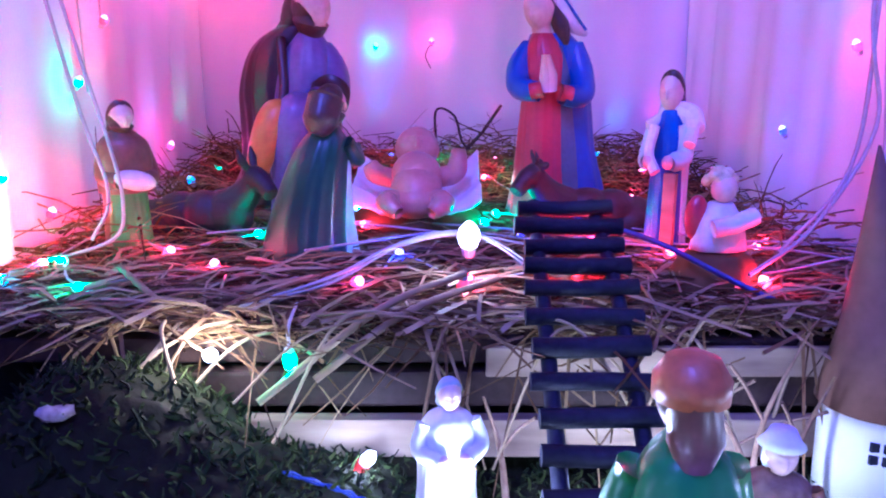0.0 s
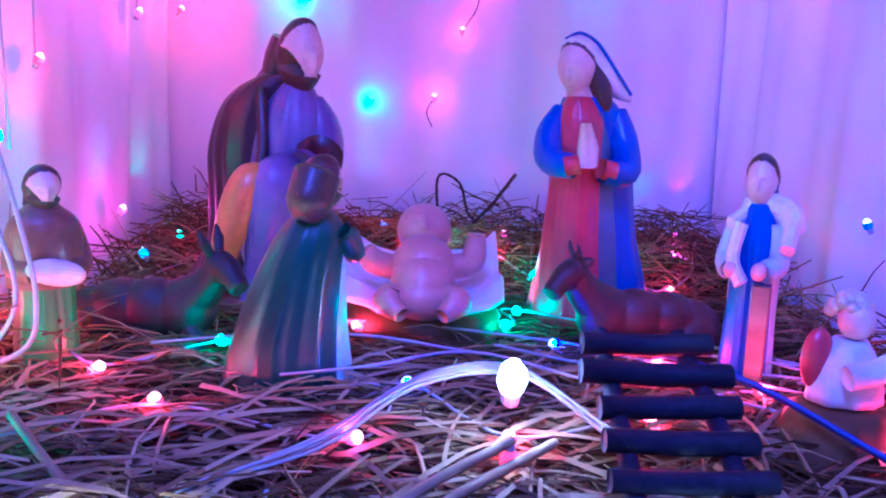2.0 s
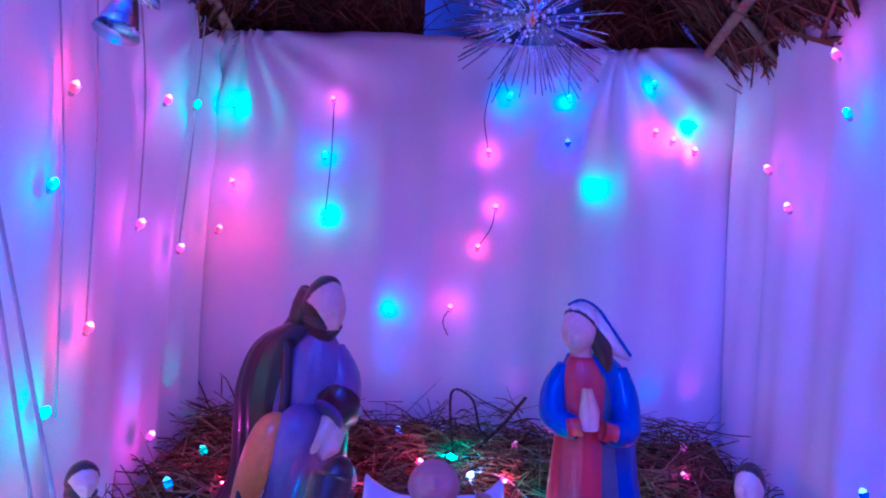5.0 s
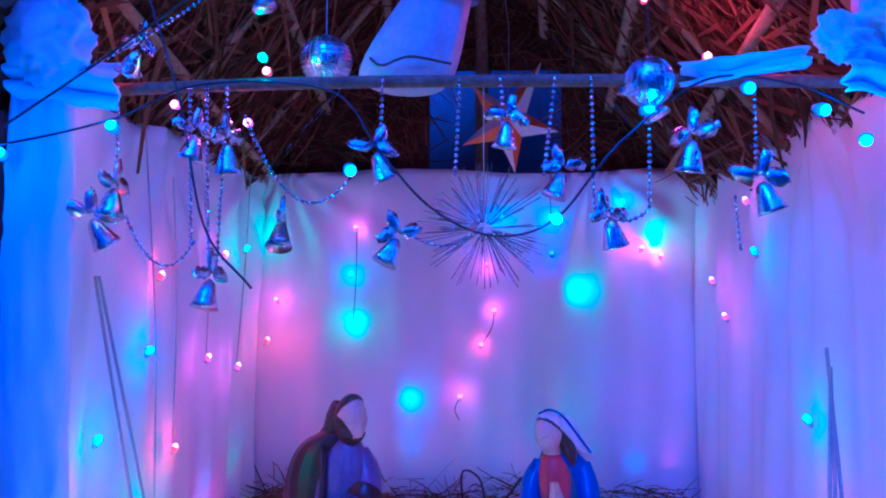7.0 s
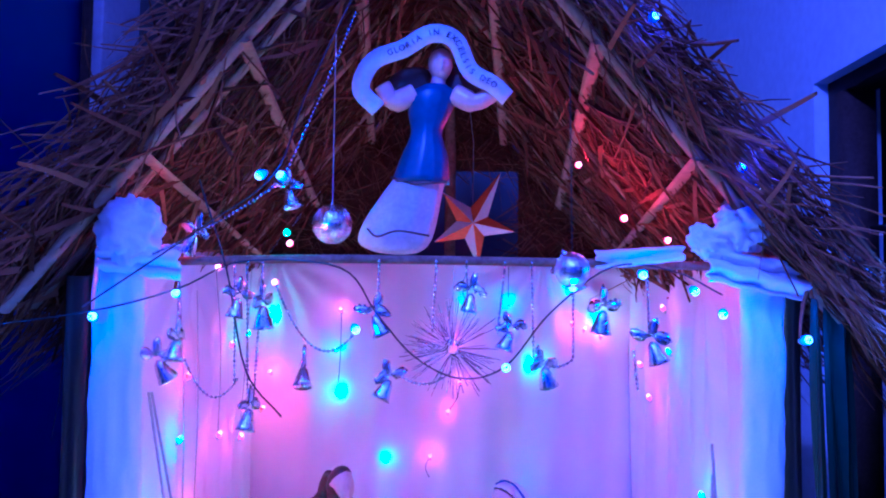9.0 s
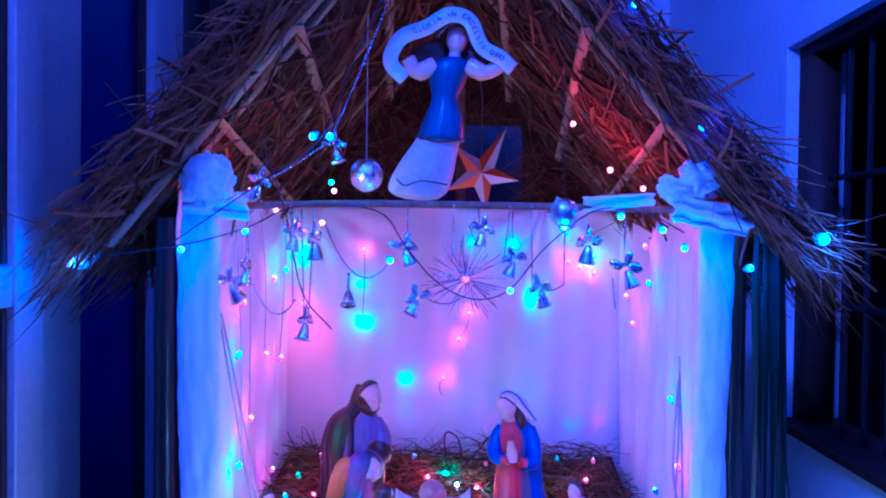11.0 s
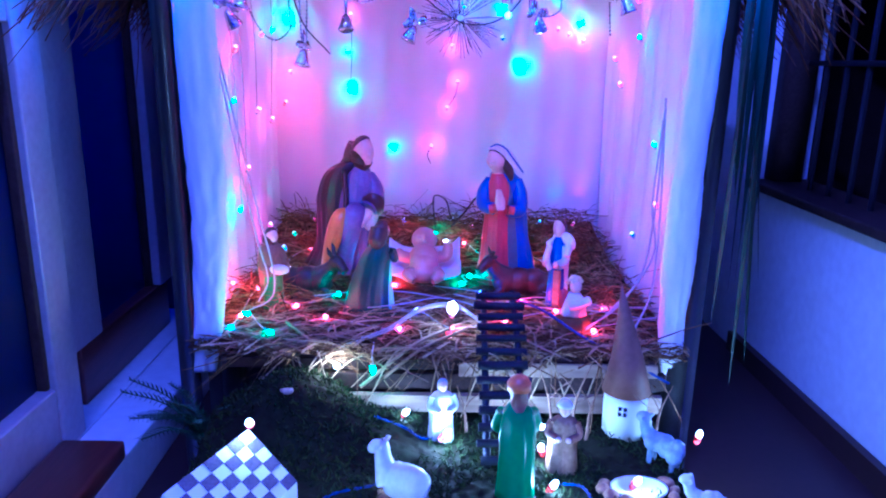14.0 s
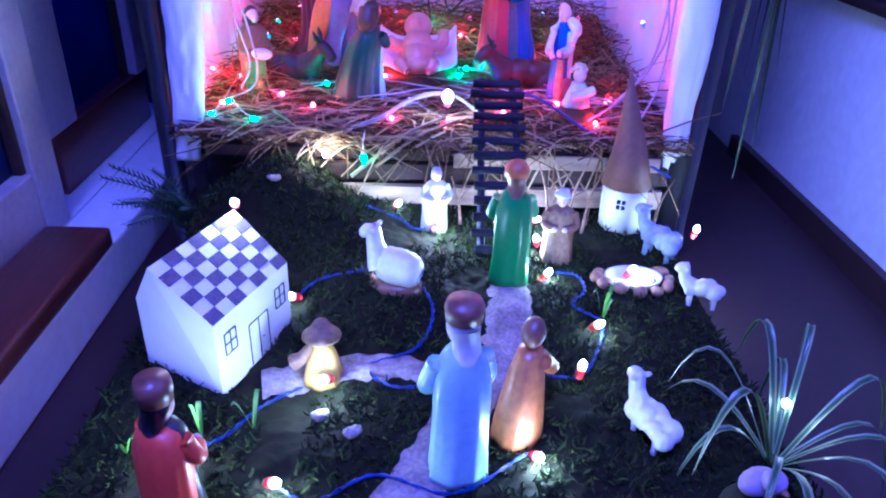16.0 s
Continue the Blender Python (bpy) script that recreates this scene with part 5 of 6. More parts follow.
loft(bm, [(0, 0, 0, 0.026, 0.030), (0, 0.004, 0.03, 0.024, 0.028), (0, 0.014, 0.07, 0.018, 0.020), (0, 0.022, 0.095, 0.012, 0.013)], 20, 0, 6, 0.08)
bust(bm, (0, 0.026, 0.110), (0.0115, 0.0135, 0.016), 180, 10, 1, 2)
tube(bm, curve([(0.016, 0.018, 0.085), (0.02, 0.034, 0.07), (0.004, 0.042, 0.075)], 4), 0.008, 0, 8)
ob = tagged(link("kneeling_king_figurine", bm, [material("amber_paint", (0.50, 0.20, 0.05), (0.30, 0.09, 0.03), 30, 0.4, coat=0.3), SKIN, BROWNP]), "painted kneeling king figurine in amber and brown robe", "figurine", "crib figurines")
ob.matrix_basis = pose(0.094, -0.012, ground(0.094, -0.012), 0, 0, -25) @ Matrix.Scale(1.1, 4)

doll = thing("straw_doll", (-0.135, 0.078, ground(-0.135, 0.078)), "small straw doll lantern with yellow dress and brown hat", "doll")
part("dress", loft(bmesh.new(), [(0, 0, 0, 0.025, 0.025), (0, 0, 0.035, 0.018, 0.018), (0, 0, 0.055, 0.010, 0.010)], 22, 0, 9, 0.08), YELLOW, doll, "pleated yellow paper dress")
bm = bmesh.new()
blob(bm, (0, 0, 0.066), (0.013, 0.013, 0.014), 0)
part("doll_head", bm, BROWNP, doll)
part("hat", loft(bmesh.new(), [(0, 0, 0.066, 0.024, 0.024), (0, 0, 0.072, 0.016, 0.016), (0, 0, 0.086, 0.008, 0.008)], 20), STICK, doll)
bm = bmesh.new()
tube(bm, [(-0.012, 0, 0.05), (-0.024, -0.006, 0.036), (-0.034, -0.004, 0.028)], [0.006, 0.008, 0.011], 0, 8)
part("broom_arm", bm, STICK, doll)

ob = standing("white_shepherd_figurine", "small white painted shepherd child beside a bright bulb", [WHITEP, WHITEP, SKIN, GREYP], 0.112, width=1.1)
at(ob, 0.004, 0.448, ground(0.004, 0.448), 12)
ob = standing("brown_shepherd_figurine", "small shepherd figurine in rough brown and straw clothes", [STICK, BROWNP, SKIN, WHITEP], 0.124, width=1.15, cap=[([(0, 0, 0.190, 0.022, 0.022), (0, 0, 0.196, 0.017, 0.017), (0, 0, 0.206, 0.012, 0.012)], 3)])
at(ob, 0.200, 0.384, ground(0.2, 0.384), -10)


def sheep(name, at_pose, size, label, lying=False, mats=None):
    bm = bmesh.new()
    z = 0.020 if lying else 0.032
    for k in range(20):
        a = k / 19
        blob(bm, (-0.026 + 0.052 * a + near(-.004, .004), near(-0.008, 0.008), z + near(-0.004, 0.008)), near(0.010, 0.0145), 0, u=10, v=7)
    tube(bm, curve([(0.022, 0, z + 0.004), (0.034, 0, z + 0.018), (0.038, 0, z + 0.034)], 4), [0.013, 0.0125, 0.012, 0.011, 0.0105, 0.010, 0.010, 0.010, 0.010], 0, 10)
    blob(bm, (0.042, 0, z + 0.038), (0.013, 0.009, 0.009), 0, (0, 20, 0))
    for s in (-1, 1):
        blob(bm, (0.034, s * 0.010, z + 0.040), (0.004, 0.007, 0.003), 0, u=8, v=6)
        if not lying:
            for x in (-0.02, 0.02):
                tube(bm, [(x, s * 0.007, z - 0.008), (x, s * 0.007, 0.012), (x, s * 0.007, 0)], 0.0042, 0, 8)
    if lying:
        loft(bm, [(0, 0, -0.002, 0.042, 0.026), (0, 0, 0.008, 0.040, 0.024), (0, 0, 0.012, 0.034, 0.018)], 22, 1)
    bmesh.ops.scale(bm, vec=(size,) * 3, verts=bm.verts)
    ob = tagged(link(name, bm, mats or [WHITEP, BROWNP]), label, "figurine", "crib sheep")
    md = ob.modifiers.new("merge", "REMESH")
    md.mode, md.voxel_size, md.use_smooth_shade = "VOXEL", 0.0016, True
    ob.matrix_basis = at_pose
    return ob


bm = bmesh.new()
tube(bm, curve([(0.050, 0, 0.026), (0.025, 0, 0.034), (-0.005, 0, 0.036), (-0.030, 0, 0.040)], 6), [0.014, 0.019, 0.022, 0.024, 0.025, 0.026, 0.026, 0.0265, 0.027, 0.027, 0.027, 0.027, 0.027, 0.026, 0.026, 0.025, 0.024, 0.021, 0.017], 0, 18)
tube(bm, curve([(-0.026, 0, 0.036), (-0.036, 0, 0.060), (-0.040, 0, 0.082), (-0.044, -0.002, 0.092)], 5), [0.024, 0.0235, 0.022, 0.020, 0.018, 0.0165, 0.0155, 0.015, 0.0145, 0.014, 0.014, 0.014, 0.014, 0.0135, 0.012, 0.009], 0, 16)
blob(bm, (-0.050, -0.006, 0.088), (0.015, 0.010, 0.0095), 0, (0, -24, 10))
for s_ in (-1, 1):
    blob(bm, (-0.036, s_ * 0.015, 0.092), (0.004, 0.008, 0.0035), 0)
loft(bm, [(0, 0, -0.004, 0.054, 0.030), (0, 0, 0.010, 0.052, 0.028), (0, 0, 0.016, 0.044, 0.022)], 26, 1)
for v in bm.verts:
    v.co += v.co.normalized() * 0.0016 * noise.noise(v.co * 160)
ob = tagged(link("lamb_figurine", bm, [WHITEP, BROWNP]), "large white plaster lamb lying on a brown base", "figurine", "crib sheep")
ob.matrix_basis = pose(-0.056, 0.255, ground(-0.056, 0.255) - 0.004, 0, 0, -20) @ Matrix.Diagonal((0.78, 0.95, 1.0, 1))
sheep("sheep_figurine", pose(0.392, 0.250, ground(0.392, 0.25), 0, 0, 165), 0.85, "small white plaster sheep standing on the moss")
sheep("sheep_figurine", pose(0.243, -0.020, ground(0.243, -0.02), 0, 0, 112), 0.95, "small white plaster sheep standing on dark soil")
sheep("ram_figurine", pose(0.372, 0.40, ground(0.37, 0.40), 0, 0, 130), 1.05, "small grey blue plaster ram near the tower", False, [GREYP, GREYP])
bm = bmesh.new()
blob(bm, (0, 0, 0.018), (0.022, 0.014, 0.014), 0)
blob(bm, (0, -0.016, 0.034), (0.012, 0.012, 0.012), 0)
blob(bm, (0, -0.029, 0.033), (0.003, 0.006, 0.003), 1)
ob = tagged(link("bird_figurine", bm, [material("mauve_paint", (0.40, 0.30, 0.42), None, 40, 0.5), BROWNP]), "small mauve and white plaster bird beside the plant", "figurine")
at(ob, 0.315, -0.125, ground(0.315, -0.125) + 0.03, 20)
bm = bmesh.new()
blob(bm, (0, 0, 0.012), (0.03, 0.026, 0.022), 0)
ob = tagged(link("stone", bm, ROCK), "dark mossy stone under the plaster bird", "stone")
at(ob, 0.315, -0.125, ground(0.315, -0.125))

# little pond dish ringed with pebbles
dish = thing("pond_dish", (0.305, 0.305, ground(0.305, 0.305)), "small white oval dish of water as a pond", "dish")
part("bowl", loft(bmesh.new(), [(0, 0, 0, 0.034, 0.022), (0, 0, 0.012, 0.044, 0.030), (0, 0, 0.016, 0.044, 0.030), (0, 0, 0.014, 0.040, 0.027), (0, 0, 0.008, 0.032, 0.022)], 32), TIN, dish)
for k in range(9):
    a = radians(150 + 30 * k)
    bm = bmesh.new()
    blob(bm, (0, 0, 0.006), (near(.010, .016), near(.008, .012), near(.007, .011)), 0, (0, 0, near(0, 180)), 12, 8)
    ob = tagged(link("pebble", bm, PEBBLE), "brown pebble at the rim of the little pond", "pebble", "pebbles round the pond")
    at(ob, 0.305 + 0.055 * math.cos(a), 0.305 + 0.041 * math.sin(a), ground(0.305 + 0.055 * math.cos(a), 0.305 + 0.041 * math.sin(a)) + 0.002)


def blade(bm, base, way, length, width, rise, droop, mats=(0, 1), seg=9):
    """An arching leaf with a pale edge on either side."""
    way = Vector(way).normalized()
    s = Vector((-way.y, way.x, 0)).normalized()
    rows = []
    for i in range(seg + 1):
        t = i / seg
        p = Vector(base) + way * (length * t * (0.75 + 0.25 * (1 - t))) + Vector((0, 0, rise * math.sin(math.pi * 0.62 * t) - droop * t ** 2.4))
        w = width * (0.45 + 0.9 * t) * (1 - t ** 3) + 0.0003
        rows.append([bm.verts.new(p + s * (w * k) + Vector((0, 0, abs(k) * w * 0.5))) for k in (-1, -0.5, 0, 0.5, 1)])
    for a, b in zip(rows, rows[1:]):
        for k in range(4):
            f = bm.faces.new((a[k], a[k + 1], b[k + 1], b[k]))
            f.material_index = mats[1] if k in (0, 3) else mats[0]


plant = thing("spider_plant", (0.372, -0.055, ground(0.372, -0.055)), "striped spider plant with long arching cream-edged leaves", "plant")
for k in range(14):
    a = 6.283 * k / 14 + near(-.2, .2)
    bm = bmesh.new()
    blade(bm, (0.006 * math.cos(a), 0.006 * math.sin(a), 0), (math.cos(a), math.sin(a), 0), near(0.14, 0.24), near(0.0040, 0.0062), near(0.08, 0.19), near(0.06, 0.17))
    part("leaf", bm, [LEAF, LEAFW], plant)
for x, y in ((0.235, 0.20), (-0.255, -0.03), (-0.33, -0.05), (-0.20, -0.02)):
    bm = bmesh.new()
    for k in range(4 if x > 0 else 2):
        a = near(0, 6.28)
        blade(bm, (0, 0, 0), (math.cos(a), math.sin(a), 0), near(0.01, 0.03), 0.0035, near(0.03, 0.06), 0, (0, 0))
    ob = tagged(link("grass_sprout", bm, material("fresh_grass", (0.10, 0.24, 0.03), (0.07, 0.17, 0.02), 30, 0.5)), "fresh green grass sprout in the moss", "grass")
    at(ob, x, y, ground(x, y) - 0.003)

# long leaves tied to the corner pole
palm = thing("palm_leaf_bunch", (0.505, 0.545, 0.95), "long dark green palm leaves tied to the corner pole", "leaves")
for k in range(10):
    dx, length = near(-0.01, 0.06), near(0.35, 0.75)
    if k < 3:
        dx, length = (0.055, 0.0, 0.03)[k], (0.57, 0.76, 0.50)[k]
    w = near(0.006, 0.011)
    bm = bmesh.new()
    rows = []
    for i in range(13):
        t = i / 12
        p = Vector((0.02 * math.sin(k) + dx * t ** 1.5, -0.03 * math.sin(k * 2.3) * t, 0.04 - length * t))
        ww = w * min(1, 0.4 + 2 * t) * (1 - t ** 4) + 0.0004
        tw = k + 1.5 * t
        s = Vector((math.cos(tw), math.sin(tw), 0))
        rows.append((bm.verts.new(p - s * ww), bm.verts.new(p + Vector((s.y, -s.x, 0)) * ww * 0.3), bm.verts.new(p + s * ww)))
    for a, b in zip(rows, rows[1:]):
        bm.faces.new((a[0], a[1], b[1], b[0]))
        bm.faces.new((a[1], a[2], b[2], b[1]))
    part("leaf", bm, PALM, palm)
fern = thing("fern_sprig", (-0.405, 0.515, 0.10), "dense dark green fern at the foot of the post", "plant")
for k in range(15):
    bm = bmesh.new()
    a = radians(115 + 15 * k) + near(-.1, .1)
    ln = near(0.08, 0.15)
    tip = Vector((ln * math.cos(a), -0.015 + 0.35 * ln * math.sin(a) - 0.02 * (k % 3), near(0.04, 0.13)))
    mid = tip * 0.5 + Vector((0, 0, 0.025))
    rib = curve([(0, 0, 0), mid, tip], 9)
    for i, p in enumerate(rib[1:], 1):
        f = 1 - 0.75 * i / len(rib)
        for s_ in (-1, 1):
            d = (tip.normalized() * 0.7 + Vector((-math.sin(a), 0.3, 0.7 * math.cos(a))).normalized() * s_)
            tube(bm, [p, p + d * 0.016 * f, p + d * 0.030 * f - Vector((0, 0, 0.004))], [0.0016, 0.0030 * f, 0.0003], 0, 4, 0.4)
    tube(bm, rib, 0.0013, 0, 5)
    part("frond", bm, LEAF, fern)
# ---------------------------------------------------------------- hanging ornaments
def bell_ornament(x, z, y=0.585, rz=0, size=1.0, group="bell ornaments"):
    t = thing("bell_ornament", (x, y, z), "silver foil bell ornament with leafy bow", "ornament", group, rz=rz)
    prof = [(0, 0, -0.030, 0.0135, 0.0135), (0, 0, -0.026, 0.012, 0.012), (0, 0, -0.014, 0.0085, 0.0085), (0, 0, -0.006, 0.006, 0.006), (0, 0, -0.002, 0.002, 0.002)]
    bm = loft(bmesh.new(), [tuple(v * size for v in p) for p in prof], 16)
    bmesh.ops.rotate(bm, matrix=Matrix.Rotation(radians(near(-35, 35)), 3, "Y"), verts=bm.verts)
    part("bell", bm, SILVER, t)
    for k in range(3):
        bm = bmesh.new()
        a = radians(-25 + 100 * k + near(-15, 15))
        blob(bm, (0.014 * math.cos(a) * size, 0, 0.010 * math.sin(a) * size + 0.006), (0.013 * size, 0.003, 0.006 * size), 0, (0, -math.degrees(a), 0), 10, 6)
        for v in bm.verts:
            v.co += Vector((0, 0, 1)) * 0.003 * math.sin(v.co.x * 900)
        part("foil_leaf", bm, SILVER, t)
    return t


for x, z in ((-0.365, 0.86), (-0.336, 0.89), (-0.235, 0.80), (-0.165, 0.855), (-0.256, 0.945), (-0.222, 0.935), (-0.050, 0.84), (-0.075, 0.925), (0.055, 0.955), (0.108, 0.905), (0.150, 0.86), (0.228, 0.935), (0.290, 0.895), (-0.405, 0.985), (0.45, 0.99), (0.395, 1.10), (-0.190, 1.09), (0.31, 1.25), (-0.315, 1.03), (0.185, 0.985)):
    bell_ornament(x, z, 0.585 + near(-.01, .01), near(0, 360), near(0.85, 1.1))


def beads(pts):
    """A garland: a cord with small beads strung along it."""
    t = thing("bead_garland", (0, 0, 0), "string of small dark silver beads", "garland", "bead garlands")
    bm = bmesh.new()
    acc, step = 0.0, 0.0062
    for a, b in zip(pts, pts[1:]):
        ln = (b - a).length
        while acc < ln:
            bmesh.ops.create_icosphere(bm, subdivisions=1, radius=0.0024, matrix=Matrix.Translation(a.lerp(b, acc / ln)))
            acc += step
        acc -= ln
    part("bead_string", bm, SILVER, t)["kind"] = "stuff"
    bm = bmesh.new()
    tube(bm, pts, 0.0007, 0, 4)
    part("cord", bm, WIRED, t)
    return t


Yb = 0.588
for a, b, d in (((-0.336, Yb, 0.990), (-0.336, Yb, 0.90), 0), ((-0.325, Yb, 0.86), (-0.255, Yb, 0.835), 0.035), ((-0.262, Yb, 0.99), (-0.258, Yb, 0.83), 0.0), ((-0.224, Yb, 0.99), (-0.232, Yb, 0.81), 0), ((-0.245, Yb, 0.99), (-0.240, Yb, 0.81), 0), ((-0.205, Yb, 0.96), (-0.095, Yb, 0.905), 0.055), ((-0.068, Yb, 0.995), (-0.070, Yb, 0.90), 0), ((-0.04, Yb, 0.845), (0.03, Yb, 0.85), 0.015), ((0.008, Yb, 0.995), (0.004, Yb, 0.90), 0), ((0.048, Yb, 0.995), (0.05, Yb, 0.95), 0), ((0.10, Yb, 0.995), (0.09, Yb, 0.90), 0), ((0.135, Yb, 0.995), (0.138, Yb, 0.87), 0), ((0.19, Yb, 0.995), (0.19, Yb, 0.87), 0), ((0.138, Yb, 0.87), (0.19, Yb, 0.868), 0.012), ((0.288, Yb, 0.985), (0.290, Yb, 0.90), 0), ((0.270, Yb, 0.88), (0.275, Yb, 0.83), 0), ((-0.36, 0.56, 1.0), (-0.20, 0.55, 1.09), 0.006), ((-0.19, 0.55, 1.10), (-0.10, 0.55, 1.32), 0.004), ((0.31, 0.535, 1.25), (0.39, 0.53, 1.11), 0.006), ((0.39, 0.53, 1.11), (0.55, 0.52, 0.98), 0.006), ((0.26, 0.535, 1.33), (0.31, 0.535, 1.25), 0.002)):
    beads(sag(a, b, d, 24))

# glittering burst of wires
TINSEL = material("clear_tinsel", (0.85, 0.86, 0.92), (0.60, 0.62, 0.72), 200, 0.15, bump=0.1, coat=0.8)
burst = thing("sparkle_burst", (0.031, 0.79, 0.862), "clear glittering wire burst ornament hanging on a thread", "ornament")
bm = bmesh.new()
for k in range(130):
    a, b = near(0, 6.283), near(-0.5, 0.5)
    d = Vector((math.cos(a) * math.cos(b), math.sin(b), math.sin(a) * math.cos(b)))
    ln = near(0.055, 0.088)
    tube(bm, [d * 0.008, d * ln * 0.6, d * ln], 0.0007, 0, 3)
part("wire_burst", bm, SILVER, burst)["kind"] = "stuff"
bm = bmesh.new()
for k in range(150):
    d = Vector((R.gauss(0, 1), R.gauss(0, 0.6), R.gauss(-0.25, 1)))
    bmesh.ops.create_icosphere(bm, subdivisions=1, radius=near(0.001, 0.0022), matrix=Matrix.Translation(d * 0.024))
part("glitter", bm, TINSEL, burst, smooth=False)["kind"] = "stuff"
bm = bmesh.new()
tube(bm, [(0, 0, 0), (0, -0.09, 0.07), (0, -0.185, 0.135)], 0.0006, 0, 4)
part("thread", bm, WIREW, burst)

# mirrored ball
ball = thing("mirror_ball", (-0.155, 0.72, 1.055), "small mirrored disco ball hanging on a thread", "ornament", "mirror balls")
bm = bmesh.new()
bmesh.ops.create_uvsphere(bm, u_segments=28, v_segments=18, radius=0.030)
fs = [f for f in bm.faces]
bmesh.ops.inset_individual(bm, faces=fs, thickness=0.0005, depth=0.0006)
part("mirror_shell", bm, SILVER, ball, smooth=False)
bm = bmesh.new()
tube(bm, [(0, 0, 0.030), (0.0, 0, 0.15), (0.0, 0, 0.295)], 0.001, 0, 5)
part("thread", bm, WIREW, ball)
second = copy_thing(ball, pose(0.185, 0.566, 0.985) @ Matrix.Scale(0.76, 4))
for ob in list(second.children if second else ()):
    if ob.name.startswith("thread"):
        bm = bmesh.new()
        tube(bm, [(0, 0, 0.030), (0, 0.02, 0.25), (0, 0.04, 0.47)], 0.0007, 0, 5)
        ob.data = bpy.data.meshes.new("thread")
        bm.to_mesh(ob.data)
        bm.free()
        ob.data.materials.append(WIRED)

# paper star
star = thing("paper_star", (0.076, 1.36, 1.115), "orange and white folded paper star hanging in the gable", "star")
bm = bmesh.new()
tips = [Vector((math.cos(radians(62 + 72 * k)), 0, math.sin(radians(62 + 72 * k)))) * (0.145 if k == 0 else 0.105) for k in range(5)]
inner = [Vector((math.cos(radians(98 + 72 * k)), 0, math.sin(radians(98 + 72 * k)))) * 0.040 for k in range(5)]
for sgn in (-1, 1):
    c = bm.verts.new((0, sgn * 0.026, 0))
    tv = [bm.verts.new(t) for t in tips]
    iv = [bm.verts.new(t) for t in inner]
    for k in range(5):
        for tri, m in (((c, tv[k], iv[k]), 0), ((c, iv[k - 1], tv[k]), 1)):
            f = bm.faces.new(tri if sgn < 0 else tri[::-1])
            f.material_index = m
part("folded_body", bm, [STARO, WHITEP], star, smooth=False)
bm = bmesh.new()
tube(bm, [(0.0, 0, 0.03), (0.0, 0, 0.2), (-0.02, 0, 0.36)], 0.0007, 0, 4)
part("thread", bm, WIREW, star)

# flying angel with banner
bm = bmesh.new()
loft(bm, [(-0.050, 0, -0.006, 0.012, 0.010), (-0.054, 0, -0.002, 0.034, 0.020), (-0.058, 0, 0.012, 0.053, 0.027), (-0.050, 0, 0.04, 0.055, 0.030), (-0.034, 0, 0.08, 0.046, 0.028), (-0.020, 0, 0.11, 0.038, 0.026)], 26, 1, 7, 0.08)
loft(bm, [(-0.020, 0, 0.10, 0.044, 0.030), (-0.014, 0, 0.14, 0.036, 0.026), (-0.012, 0, 0.175, 0.024, 0.020), (-0.008, 0, 0.205, 0.032, 0.022), (-0.004, 0, 0.235, 0.036, 0.022), (0.0, 0, 0.25, 0.018, 0.014)], 26, 0, 8, 0.05)
tube(bm, curve([(-0.032, -0.004, 0.235), (-0.062, -0.012, 0.222), (-0.078, -0.016, 0.245)], 5), [0.016] * 5 + [0.013] * 6, 2, 10)
tube(bm, curve([(0.030, -0.004, 0.235), (0.060, -0.012, 0.222), (0.088, -0.016, 0.235)], 5), [0.016] * 5 + [0.013] * 6, 2, 10)
for s in (-1, 1):
    blob(bm, (s * 0.042, 0.016, 0.255), (0.040, 0.008, 0.026), 3, (0, s * 25, 0))
bust(bm, (0.008, -0.004, 0.280), (0.0185, 0.021, 0.025), 8, 8, 2, 3)
tube(bm, [(0.003, 0.0, 0.24), (0.005, -0.002, 0.255), (0.007, -0.003, 0.270)], [0.014, 0.011, 0.011], 2, 10)
tube(bm, curve([(-0.096, -0.022, 0.030), (-0.080, -0.034, 0.018), (-0.050, -0.038, 0.026), (-0.005, -0.030, 0.020)], 6), 0.0016, 3, 5)
tube(bm, curve([(-0.064, -0.010, 0.108), (-0.026, -0.030, 0.096), (0.020, -0.022, 0.100)], 6), 0.0016, 3, 5)
ob = tagged(link("flying_angel_figurine", bm, [material("slate_blue_paint", (0.05, 0.09, 0.16), (0.03, 0.06, 0.11), 30, 0.4, bump=0.2, coat=0.2), material("stone_white_paint", (0.46, 0.44, 0.46), (0.34, 0.32, 0.36), 40, 0.5, bump=0.3), SKIN, HAIR]), "painted plaster flying angel in blue dress and white skirt", "figurine", "crib figurines")
at(ob, 0.0, 0.70, 1.015)
banner = thing("scroll_banner", (0.0, 0.675, 1.015), "white scroll banner with dark lettering held by the angel", "banner")
bm = bmesh.new()
line = curve([(-0.082, -0.008, 0.205), (-0.108, -0.01, 0.235), (-0.090, -0.012, 0.275), (-0.045, -0.016, 0.293), (-0.005, -0.022, 0.313), (0.030, -0.016, 0.305), (0.052, -0.012, 0.262), (0.085, -0.008, 0.243), (0.108, 0.0, 0.225)], 6)
rows = []
for i, p in enumerate(line):
    d = (line[min(i + 1, len(line) - 1)] - line[max(0, i - 1)]).normalized()
    s = Vector((-d.z, 0, d.x))
    rows.append([bm.verts.new(p + s * w + Vector((0, -0.001 if k else 0.001, 0))) for k, w in enumerate((-0.013, 0.013))] + [bm.verts.new(p + s * w + Vector((0, 0.0035, 0))) for w in (0.013, -0.013)])
for a, b in zip(rows, rows[1:]):
    for k in range(4):
        bm.faces.new((a[k], b[k], b[(k + 1) % 4], a[(k + 1) % 4]))
bm.faces.new(rows[0])
